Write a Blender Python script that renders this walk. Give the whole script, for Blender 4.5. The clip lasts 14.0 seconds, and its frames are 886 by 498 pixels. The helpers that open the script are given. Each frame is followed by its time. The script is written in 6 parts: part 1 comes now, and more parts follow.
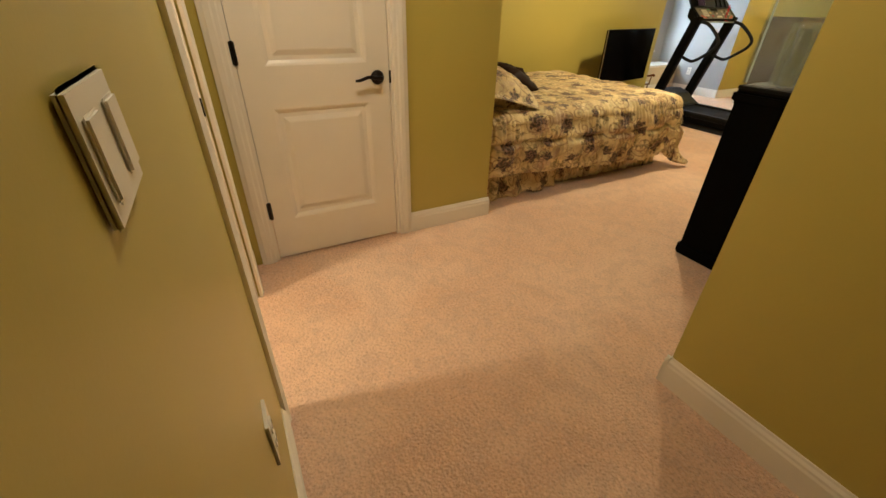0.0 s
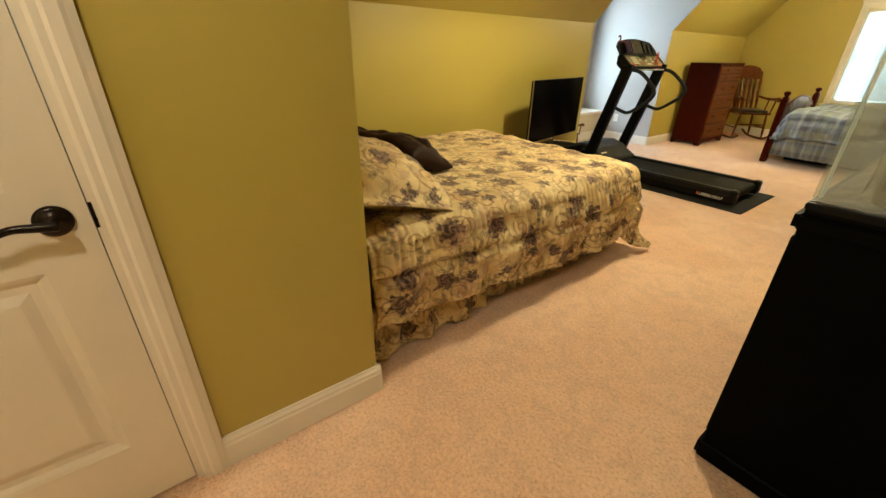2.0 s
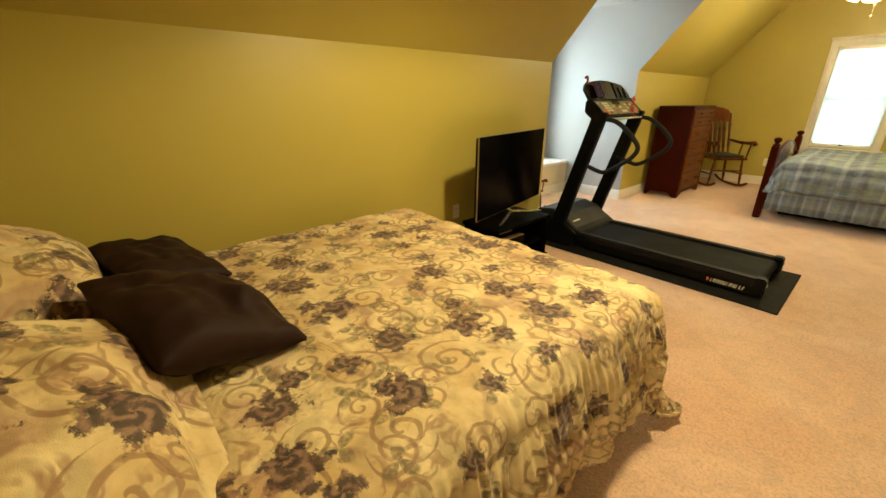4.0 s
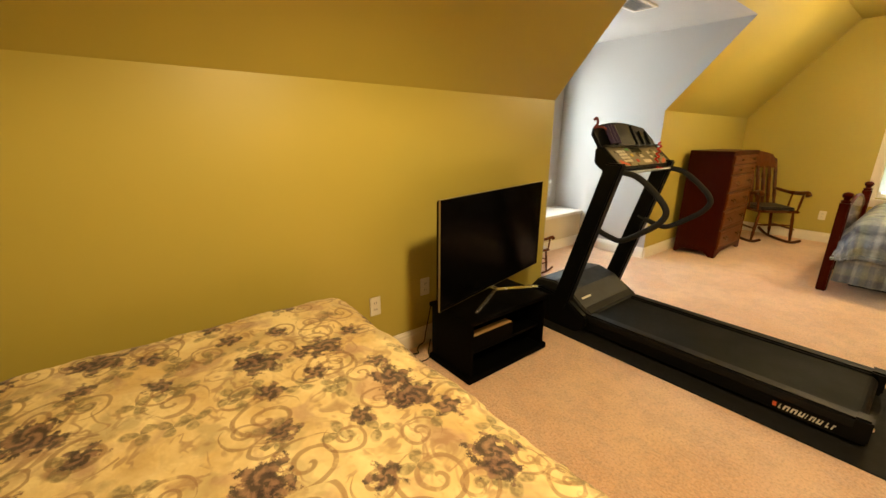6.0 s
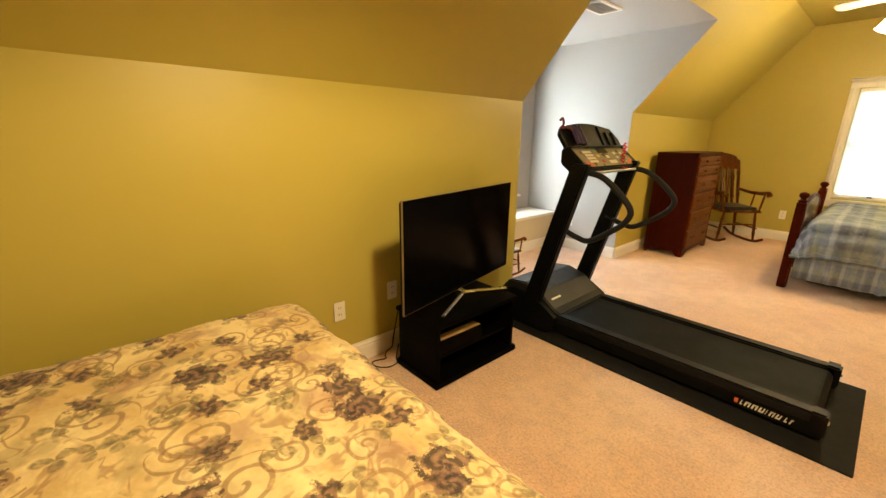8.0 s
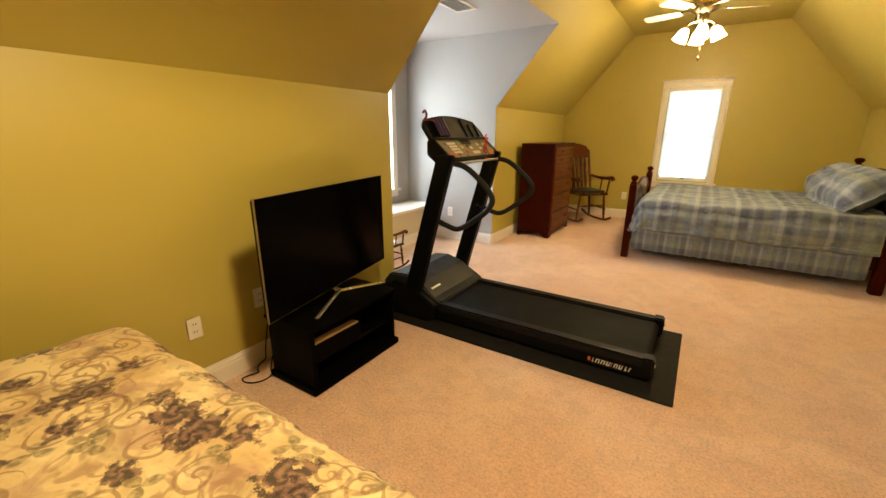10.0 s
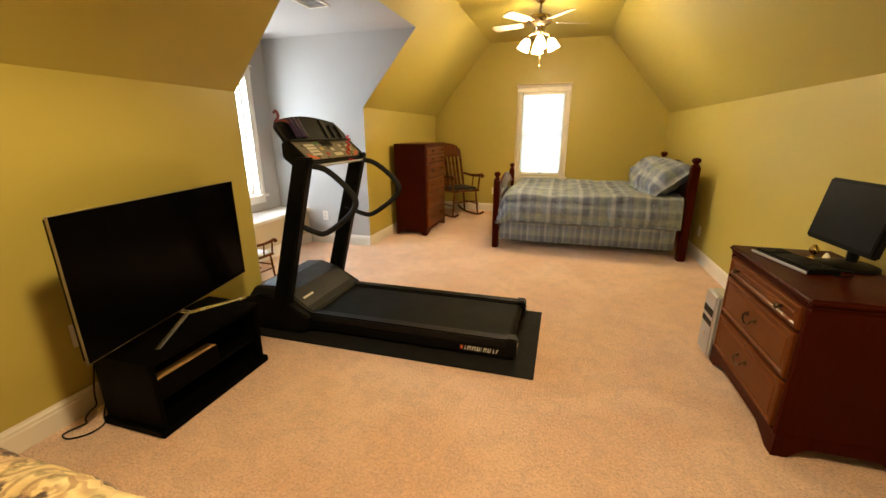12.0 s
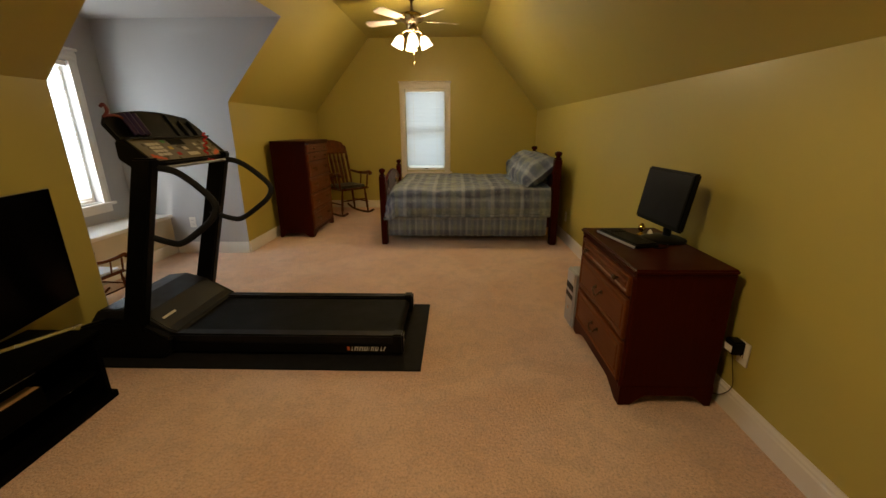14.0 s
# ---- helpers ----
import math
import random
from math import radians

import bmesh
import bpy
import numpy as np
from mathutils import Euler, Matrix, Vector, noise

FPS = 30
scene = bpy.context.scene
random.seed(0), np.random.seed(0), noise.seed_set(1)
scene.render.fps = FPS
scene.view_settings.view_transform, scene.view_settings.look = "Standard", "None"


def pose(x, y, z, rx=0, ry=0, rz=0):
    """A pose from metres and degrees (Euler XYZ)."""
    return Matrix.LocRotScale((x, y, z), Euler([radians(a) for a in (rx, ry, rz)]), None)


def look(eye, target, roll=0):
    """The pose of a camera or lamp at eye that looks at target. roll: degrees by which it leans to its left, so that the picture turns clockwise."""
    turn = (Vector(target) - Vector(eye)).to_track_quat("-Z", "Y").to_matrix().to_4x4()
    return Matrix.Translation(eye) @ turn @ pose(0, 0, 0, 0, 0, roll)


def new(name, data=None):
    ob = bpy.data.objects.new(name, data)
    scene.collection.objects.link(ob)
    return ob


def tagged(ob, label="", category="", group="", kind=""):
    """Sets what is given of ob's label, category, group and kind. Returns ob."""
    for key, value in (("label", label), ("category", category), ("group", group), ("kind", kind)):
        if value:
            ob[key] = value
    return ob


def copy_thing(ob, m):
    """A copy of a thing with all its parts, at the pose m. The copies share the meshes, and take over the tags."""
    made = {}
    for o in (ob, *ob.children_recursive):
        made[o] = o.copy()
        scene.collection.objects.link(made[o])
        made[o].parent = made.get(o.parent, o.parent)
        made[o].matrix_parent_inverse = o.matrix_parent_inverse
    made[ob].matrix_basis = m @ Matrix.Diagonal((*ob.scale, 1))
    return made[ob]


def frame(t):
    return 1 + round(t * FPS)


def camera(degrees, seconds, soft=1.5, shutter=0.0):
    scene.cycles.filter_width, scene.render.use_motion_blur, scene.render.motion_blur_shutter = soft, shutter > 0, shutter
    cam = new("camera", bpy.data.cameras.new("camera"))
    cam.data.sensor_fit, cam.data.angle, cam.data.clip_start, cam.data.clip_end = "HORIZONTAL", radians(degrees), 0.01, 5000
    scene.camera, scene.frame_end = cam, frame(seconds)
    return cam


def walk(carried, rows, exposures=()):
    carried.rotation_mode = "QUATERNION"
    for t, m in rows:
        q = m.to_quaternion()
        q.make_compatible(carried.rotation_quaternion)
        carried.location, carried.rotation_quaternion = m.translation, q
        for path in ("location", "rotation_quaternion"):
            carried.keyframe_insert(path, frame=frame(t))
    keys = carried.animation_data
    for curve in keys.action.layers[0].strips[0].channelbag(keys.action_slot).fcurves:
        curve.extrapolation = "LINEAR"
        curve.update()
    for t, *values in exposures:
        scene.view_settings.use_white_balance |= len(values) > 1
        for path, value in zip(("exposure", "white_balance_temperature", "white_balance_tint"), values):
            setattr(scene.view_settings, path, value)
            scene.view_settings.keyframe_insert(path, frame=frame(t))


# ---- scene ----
cam = camera(96.4, 14.0)
PATH = [
    (0, (0.027, 0.539, 1.227), (-1.477, 1.341, 0.181), 1.2),
    (0.5, (-0.152, 0.721, 1.234), (-1.632, 1.611, 0.227), 4.1),
    (1, (-0.374, 0.929, 1.23), (-1.891, 1.79, 0.251), 3.8),
    (1.5, (-0.616, 1.192, 1.242), (-2.093, 2.117, 0.261), 3.5),
    (2, (-0.905, 1.434, 1.251), (-2.331, 2.519, 0.363), 1.0),
    (2.5, (-1.165, 1.73, 1.262), (-2.592, 2.855, 0.427), 1.9),
    (3, (-1.384, 1.98, 1.25), (-2.842, 3.075, 0.429), 1.8),
    (3.5, (-1.564, 2.203, 1.293), (-3.004, 3.386, 0.566), 0.1),
    (4, (-1.741, 2.508, 1.286), (-3.123, 3.762, 0.568), 0.1),
    (6.5, (-2.122, 3.379, 1.345), (-3.634, 4.571, 0.803), 0.7),
    (7, (-2.118, 3.384, 1.342), (-3.631, 4.574, 0.799), 0.9),
    (9.5, (-2.033, 3.503, 1.309), (-3.172, 5.047, 0.744), 0.0),
    (10, (-2.005, 3.523, 1.309), (-3.04, 5.138, 0.743), 0.2),
    (10.5, (-1.961, 3.541, 1.307), (-2.893, 5.219, 0.745), 0.1),
    (11, (-1.931, 3.555, 1.31), (-2.741, 5.295, 0.747), -0.1),
    (11.5, (-1.889, 3.572, 1.312), (-2.569, 5.367, 0.75), -0.3),
    (12, (-1.877, 3.586, 1.311), (-2.423, 5.426, 0.747), -0.2),
    (12.5, (-1.841, 3.604, 1.305), (-2.262, 5.477, 0.743), -0.4),
    (13, (-1.818, 3.605, 1.31), (-2.129, 5.498, 0.745), -0.5),
    (13.5, (-1.786, 3.614, 1.304), (-1.976, 5.522, 0.737), -0.6),
    (14, (-1.751, 3.607, 1.313), (-1.81, 5.519, 0.73), -0.3),
]

walk(cam, [(t, look(eye, target, roll)) for t, eye, target, roll in PATH],
     [(0, 0.05, 5700, 6.0), (0.9, 0.14, 5600, 4.0), (2.2, 0.2, 5850, 1.0), (3.1, 0.03, 6000, -1.0), (4.2, 0.17, 6450, -1.0), (6.3, 0.14, 7150, 10.0), (7.2, 0.28, 7100, 8.0), (9.5, 0.19, 6850, 12.0), (10.2, 0.05, 6850, 12.0), (13.0, 0.07, 6550, 13.0), (13.5, -0.26, 6600, 13.0), (14.0, -1.25, 6650, 13.0)])

# ---- light: daylight through two windows, the fan's lamps, hall and bath lamps
world = bpy.data.worlds.new("sky")
scene.world = world
world.use_nodes = True
wn = world.node_tree.nodes
sky = wn.new("ShaderNodeTexSky")
sky.sky_type, sky.sun_disc = "NISHITA", False
sky.sun_elevation, sky.sun_rotation = radians(54.7), radians(227)
world.node_tree.links.new(sky.outputs["Color"], wn["Background"].inputs["Color"])
wn["Background"].inputs["Strength"].default_value = 0.12
sun = new("sun", bpy.data.lights.new("sun", "SUN"))
sun.data.energy, sun.data.angle, sun.data.color = 5.0, radians(0.5), (1.0, 0.95, 0.88)
sun.matrix_world = look((-5.6 - 0.39 * 8, 7.1 - 0.36 * 8, 1.3 + 0.75 * 8), (-5.6, 7.1, 1.3))


def area_lamp(name, eye, target, sx, sy, watts, color):
    lamp = new(name, bpy.data.lights.new(name, "AREA"))
    lamp.data.shape, lamp.data.size, lamp.data.size_y = "RECTANGLE", sx, sy
    lamp.data.energy, lamp.data.color = watts, color
    lamp.matrix_world = look(eye, target)


def bulb(name, at, watts, color, radius=0.04):
    lamp = new(name, bpy.data.lights.new(name, "POINT"))
    lamp.data.energy, lamp.data.color, lamp.data.shadow_soft_size = watts, color, radius
    lamp.location = at


DAY = (0.85, 0.925, 1.0)
WARM = (1.0, 0.76, 0.42)
area_lamp("dormer_daylight", (-5.55, 6.87, 1.35), (-4.0, 6.87, 1.15), 1.05, 1.35, 182, DAY)
area_lamp("gable_daylight", (-2.2, 10.75, 1.35), (-2.2, 9.0, 1.15), 0.7, 1.35, 8, DAY)
FAN = (-2.22, 8.35)
bulb("fan_lamp", (FAN[0], FAN[1], 2.12), 105, WARM, 0.10)
bulb("bath_lamp", (-1.3, -0.9, 2.1), 75, (1.0, 0.86, 0.58), 0.10)
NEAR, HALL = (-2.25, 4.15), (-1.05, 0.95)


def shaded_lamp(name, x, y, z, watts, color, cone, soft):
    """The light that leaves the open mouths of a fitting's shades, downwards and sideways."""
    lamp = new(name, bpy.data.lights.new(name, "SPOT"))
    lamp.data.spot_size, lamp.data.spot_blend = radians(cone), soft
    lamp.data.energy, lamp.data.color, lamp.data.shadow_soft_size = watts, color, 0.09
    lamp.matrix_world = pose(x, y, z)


shaded_lamp("near_lamp", *NEAR, 2.12, 142, WARM, 168, 0.35)
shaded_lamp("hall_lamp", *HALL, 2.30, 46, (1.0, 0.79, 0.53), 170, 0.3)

# ---- materials
def mat(name):
    m = bpy.data.materials.new(name)
    m.use_nodes = True
    nt = m.node_tree
    return m, nt, nt.nodes["Principled BSDF"]


def node(nt, kind, **values):
    n = nt.nodes.new(kind)
    for key, value in values.items():
        n.inputs[key].default_value = value
    return n


def coords(nt, uv=False):
    return nt.nodes.new("ShaderNodeTexCoord").outputs["UV" if uv else "Object"]


def mix(nt, fac, a, b, blend="MIX"):
    n = nt.nodes.new("ShaderNodeMix")
    n.data_type, n.blend_type = "RGBA", blend
    for i, v in ((0, fac), (6, a), (7, b)):
        if isinstance(v, bpy.types.NodeSocket):
            nt.links.new(v, n.inputs[i])
        else:
            n.inputs[i].default_value = v if i == 0 or len(v) == 4 else (*v, 1)
    return n.outputs[2]


def ramp(nt, fac, *stops):
    n = nt.nodes.new("ShaderNodeValToRGB")
    els = n.color_ramp.elements
    while len(els) < len(stops):
        els.new(0.5)
    for e, (p, c) in zip(els, stops):
        e.position, e.color = p, (c, c, c, 1) if isinstance(c, (int, float)) else (*c, 1)
    nt.links.new(fac, n.inputs[0])
    return n.outputs[0]


def math_node(nt, op, a, b=0.0, c=0.0):
    n = nt.nodes.new("ShaderNodeMath")
    n.operation = op
    for i, v in enumerate((a, b, c)):
        if isinstance(v, bpy.types.NodeSocket):
            nt.links.new(v, n.inputs[i])
        else:
            n.inputs[i].default_value = v
    return n.outputs[0]


def noise_tex(nt, vec, scale, detail=4.0, rough=0.55, distortion=0.0):
    n = node(nt, "ShaderNodeTexNoise", Scale=scale, Detail=detail, Roughness=rough, Distortion=distortion)
    nt.links.new(vec, n.inputs["Vector"])
    return n.outputs[0]


def bump(nt, bsdf, height, strength, distance):
    n = node(nt, "ShaderNodeBump", Strength=strength, Distance=distance)
    nt.links.new(height, n.inputs["Height"])
    nt.links.new(n.outputs[0], bsdf.inputs["Normal"])


def simple(name, color, rough=0.5, metal=0.0, vary=0.12, scale=12.0, grain=150.0, relief=0.15, depth=0.001, spec=0.5):
    """A surface with a slow drift of tone, a finer mottle, and fine relief."""
    m, nt, b = mat(name)
    vec = coords(nt)
    slow, fine = noise_tex(nt, vec, scale), noise_tex(nt, vec, grain, 3.0)
    lo, hi = [c * (1 - vary) for c in color], [min(1, c * (1 + vary)) for c in color]
    col = mix(nt, slow, lo, hi)
    col = mix(nt, math_node(nt, "MULTIPLY", fine, 0.3), col, [c * (1 - vary) for c in color])
    nt.links.new(col, b.inputs["Base Color"])
    nt.links.new(ramp(nt, slow, (0.3, max(0, rough - 0.06)), (0.7, min(1, rough + 0.06))), b.inputs["Roughness"])
    b.inputs["Metallic"].default_value = metal
    b.inputs["Specular IOR Level"].default_value = spec
    if relief:
        bump(nt, b, fine, relief, depth)
    return m


def glow(name, color, strength):
    m, nt, b = mat(name)
    b.inputs["Base Color"].default_value = (*color, 1)
    b.inputs["Emission Color"].default_value = (*color, 1)
    b.inputs["Emission Strength"].default_value = strength
    return m


def wood(name, dark, light, rough=0.38, stretch=(1, 1, 12), spec=0.3, coat=0.0):
    m, nt, b = mat(name)
    mp = nt.nodes.new("ShaderNodeMapping")
    mp.inputs["Scale"].default_value = [8.0 / s for s in stretch]
    nt.links.new(coords(nt), mp.inputs["Vector"])
    grain = noise_tex(nt, mp.outputs[0], 6.0, 6.0, 0.65, 1.2)
    slow = noise_tex(nt, coords(nt), 3.0)
    col = mix(nt, ramp(nt, grain, (0.3, 0.0), (0.7, 1.0)), dark, light)
    col = mix(nt, math_node(nt, "MULTIPLY", slow, 0.35), col, dark)
    nt.links.new(col, b.inputs["Base Color"])
    nt.links.new(ramp(nt, slow, (0.3, rough - 0.08), (0.7, rough + 0.08)), b.inputs["Roughness"])
    bump(nt, b, grain, 0.05, 0.001)
    b.inputs["Specular IOR Level"].default_value = spec
    b.inputs["Coat Weight"].default_value, b.inputs["Coat Roughness"].default_value = coat, 0.16
    return m


def carpet_material():
    m, nt, b = mat("cut_pile_carpet")
    vec = coords(nt)
    tuft = nt.nodes.new("ShaderNodeTexVoronoi")
    tuft.inputs["Scale"].default_value = 110
    nt.links.new(vec, tuft.inputs["Vector"])
    clump, sweep = noise_tex(nt, vec, 55, 5, 0.75), noise_tex(nt, vec, 1.6, 3, 0.5, 0.6)
    col = mix(nt, ramp(nt, clump, (0.25, 0.0), (0.75, 1.0)), (0.67, 0.39, 0.255), (0.895, 0.595, 0.385))
    col = mix(nt, ramp(nt, sweep, (0.40, 0.0), (0.60, 0.65)), col, (0.895, 0.625, 0.44))
    tread = noise_tex(nt, vec, 9, 4, 0.6, 1.0)
    col = mix(nt, ramp(nt, tread, (0.46, 0.0), (0.60, 0.30)), col, (0.56, 0.375, 0.29))
    speck = noise_tex(nt, vec, 85, 3, 0.75)
    col = mix(nt, ramp(nt, speck, (0.36, 0.44), (0.50, 0.0)), col, (0.40, 0.24, 0.17))
    col = mix(nt, ramp(nt, speck, (0.54, 0.0), (0.68, 0.3)), col, (0.95, 0.76, 0.62))
    nt.links.new(col, b.inputs["Base Color"])
    b.inputs["Roughness"].default_value = 0.95
    b.inputs["Specular IOR Level"].default_value = 0.1
    b.inputs["Sheen Weight"].default_value = 0.25
    h = math_node(nt, "ADD", math_node(nt, "MULTIPLY", tuft.outputs["Distance"], 0.5), clump)
    bump(nt, b, h, 0.9, 0.012)
    return m


def wall_paint(name, color, vary=0.05, rough=0.38, spec=0.5):
    m, nt, b = mat(name)
    vec = coords(nt)
    slow, roller = noise_tex(nt, vec, 1.4, 3), noise_tex(nt, vec, 260, 3, 0.6)
    col = mix(nt, slow, [c * (1 - vary) for c in color], [c * (1 + vary) for c in color])
    scuff = ramp(nt, noise_tex(nt, vec, 5, 6, 0.7), (0.60, 0.0), (0.75, 0.10))
    nt.links.new(mix(nt, scuff, col, [c * 0.8 for c in color]), b.inputs["Base Color"])
    nt.links.new(ramp(nt, slow, (0.3, rough - 0.04), (0.7, rough + 0.05)), b.inputs["Roughness"])
    b.inputs["Specular IOR Level"].default_value = spec
    bump(nt, b, roller, 0.12, 0.0008)
    return m


OLIVE = wall_paint("olive_gold_paint", (0.46, 0.375, 0.082))
PALE = wall_paint("pale_grey_paint", (0.42, 0.40, 0.37), rough=0.62, spec=0.25)
TRIM = simple("white_trim_paint", (0.79, 0.735, 0.64), 0.35, vary=0.05, scale=6, relief=0.05)
CARPET = carpet_material()
BATH_TILE = simple("cream_stone_tile", (0.62, 0.50, 0.34), 0.25, vary=0.18, scale=5, grain=40)
GREEN_TILE = simple("green_strip_tile", (0.22, 0.30, 0.20), 0.3)
GROUT = simple("grout", (0.45, 0.38, 0.28), 0.9)
BLACK = simple("black_plastic", (0.0028, 0.0028, 0.0028), 0.42, vary=0.2, relief=0.1, spec=0.12)
BLACK_WOOD = simple("black_stained_wood", (0.0018, 0.0017, 0.0016), 0.42, vary=0.3, scale=8, spec=0.025)
BRONZE = simple("oil_rubbed_bronze", (0.02, 0.015, 0.012), 0.3, 0.8)
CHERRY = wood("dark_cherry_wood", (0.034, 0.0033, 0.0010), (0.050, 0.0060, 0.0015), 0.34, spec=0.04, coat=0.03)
POLISHED = wood("polished_cherry_wood", (0.036, 0.0035, 0.0011), (0.052, 0.0062, 0.0016), 0.3, spec=0.3, coat=1.0)
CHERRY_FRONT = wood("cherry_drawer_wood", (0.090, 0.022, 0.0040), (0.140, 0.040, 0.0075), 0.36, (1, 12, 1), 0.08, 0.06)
PINE = wood("honey_maple_wood", (0.062, 0.015, 0.004), (0.18, 0.055, 0.012), 0.3, spec=0.12, coat=0.1)
BRASS = simple("polished_brass", (0.66, 0.46, 0.15), 0.18, 1.0, vary=0.08, relief=0.02)
CHROME = simple("chrome", (0.75, 0.74, 0.72), 0.12, 1.0, vary=0.05, relief=0.02)
STEEL = simple("brushed_steel", (0.45, 0.45, 0.46), 0.35, 0.9, vary=0.1, relief=0.05)
SILVER = simple("silver_plastic", (0.48, 0.48, 0.50), 0.35, 0.3, vary=0.08)
ANTIQUE = simple("antique_brass", (0.085, 0.056, 0.028), 0.30, 0.9)
SCREEN = simple("glossy_black_screen", (0.0016, 0.0014, 0.0014), 0.18, vary=0.05, relief=0, spec=0.03)
LCD = simple("matt_lcd_screen", (0.008, 0.0095, 0.013), 0.34, vary=0.05, relief=0, spec=0.15)
RUBBER = simple("black_rubber", (0.011, 0.0105, 0.010), 0.8, vary=0.25, scale=20, relief=0.5, depth=0.002, spec=0.2)
RAIL = simple("black_textured_rail", (0.004, 0.004, 0.004), 0.5, relief=0.3, spec=0.2)
BELT = simple("worn_running_belt", (0.0055, 0.0055, 0.005), 0.62, spec=0.09, vary=0.35, scale=5, grain=300, relief=0.5, depth=0.001)
HOOD = simple("grey_moulded_plastic", (0.014, 0.0135, 0.012), 0.5, vary=0.15, relief=0.3, depth=0.001, spec=0.25)
FOAM = simple("black_foam_grip", (0.007, 0.007, 0.007), 0.75, relief=0.4, depth=0.001, spec=0.25)
IVORY = simple("ivory_plastic", (0.78, 0.73, 0.62), 0.35, vary=0.04, relief=0.02)
RED = simple("red_cord", (0.45, 0.012, 0.01), 0.5)
ORANGE = simple("orange_print", (0.60, 0.10, 0.03), 0.5)
CREAM_PRINT = simple("cream_print", (0.62, 0.58, 0.48), 0.5)
YELLOW_PRINT = simple("yellow_print", (0.62, 0.47, 0.10), 0.5)
GREEN_PRINT = simple("green_print", (0.10, 0.32, 0.10), 0.5)
PURPLE = simple("purple_case", (0.030, 0.016, 0.055), 0.4)
BROWN = simple("brown_satin_cloth", (0.022, 0.0095, 0.006), 0.6, spec=0.12, vary=0.25, scale=6, grain=400, relief=0.3)
WHITE_CLOTH = simple("white_cloth", (0.70, 0.70, 0.72), 0.85, relief=0.3)
GREY_STUFF = simple("grey_gravel", (0.13, 0.125, 0.11), 0.8, vary=0.4, scale=60, relief=0.6, depth=0.004)
SEAT_PAD = simple("black_vinyl_pad", (0.014, 0.016, 0.016), 0.35)


def blind_material():
    m, nt, b = mat("white_blind_slat")
    b.inputs["Base Color"].default_value = (0.86, 0.86, 0.85, 1)
    b.inputs["Roughness"].default_value = 0.45
    tr = nt.nodes.new("ShaderNodeBsdfTranslucent")
    tr.inputs["Color"].default_value = (0.76, 0.85, 0.93, 1)
    mx = nt.nodes.new("ShaderNodeMixShader")
    mx.inputs[0].default_value = 0.5
    nt.links.new(b.outputs[0], mx.inputs[1])
    nt.links.new(tr.outputs[0], mx.inputs[2])
    nt.links.new(mx.outputs[0], nt.nodes["Material Output"].inputs["Surface"])
    return m


SLAT = blind_material()


def glass_material(name, tint=(0.96, 0.99, 0.98), rough=0.0, shine=0.03):
    """Thin glass: mostly clear, with a gloss."""
    m, nt, b = mat(name)
    b.inputs["Base Color"].default_value = (*tint, 1)
    b.inputs["Roughness"].default_value = 0.03
    clear = nt.nodes.new("ShaderNodeBsdfTransparent")
    clear.inputs["Color"].default_value = (*tint, 1)
    gloss = nt.nodes.new("ShaderNodeBsdfGlossy")
    gloss.inputs["Roughness"].default_value = 0.02 + rough
    fres = nt.nodes.new("ShaderNodeLayerWeight")
    fres.inputs["Blend"].default_value = 0.5
    mx = nt.nodes.new("ShaderNodeMixShader")
    nt.links.new(ramp(nt, fres.outputs["Facing"], (0.0, shine), (0.55, shine + 0.02), (0.8, shine + 0.11), (1.0, 0.7)), mx.inputs[0])
    nt.links.new(clear.outputs[0], mx.inputs[1])
    nt.links.new(gloss.outputs[0], mx.inputs[2])
    nt.links.new(mx.outputs[0], nt.nodes["Material Output"].inputs["Surface"])
    return m


GLASS = glass_material("window_glass")


def clouded(m, share, crumple=0.0):
    """A bluish haze painted on thin glass for reflected daylight, and for film a crumpled gloss."""
    nt = m.node_tree
    out = nt.nodes["Material Output"].inputs["Surface"]
    before = out.links[0].from_socket
    # pale blue diffuse share stands in for daylight mirrored in the glass
    haze = nt.nodes.new("ShaderNodeBsdfDiffuse")
    haze.inputs["Color"].default_value = (0.64, 0.76, 0.84, 1)
    mx = nt.nodes.new("ShaderNodeMixShader")
    vec = coords(nt)
    nt.links.new(ramp(nt, noise_tex(nt, vec, 7, 4, 0.6), (0.35, share * 0.5), (0.65, share * 1.5)), mx.inputs[0])
    nt.links.new(before, mx.inputs[1])
    nt.links.new(haze.outputs[0], mx.inputs[2])
    nt.links.new(mx.outputs[0], out)
    if crumple:
        bp = node(nt, "ShaderNodeBump", Strength=crumple, Distance=0.02)
        nt.links.new(noise_tex(nt, vec, 38, 3, 0.6, 0.5), bp.inputs["Height"])
        for n in nt.nodes:
            if n.bl_idname == "ShaderNodeBsdfGlossy":
                nt.links.new(bp.outputs[0], n.inputs["Normal"])
    return m


TANK_GLASS = clouded(glass_material("tank_glass", (0.955, 0.985, 0.985), 0.03, 0.06), 0.05)
FILM = clouded(glass_material("clear_plastic_film", (0.93, 0.95, 0.95), 0.03, 0.24), 0.06, 1.0)
SHADE = glow("frosted_lamp_shade", (1.0, 0.86, 0.62), 9.0)


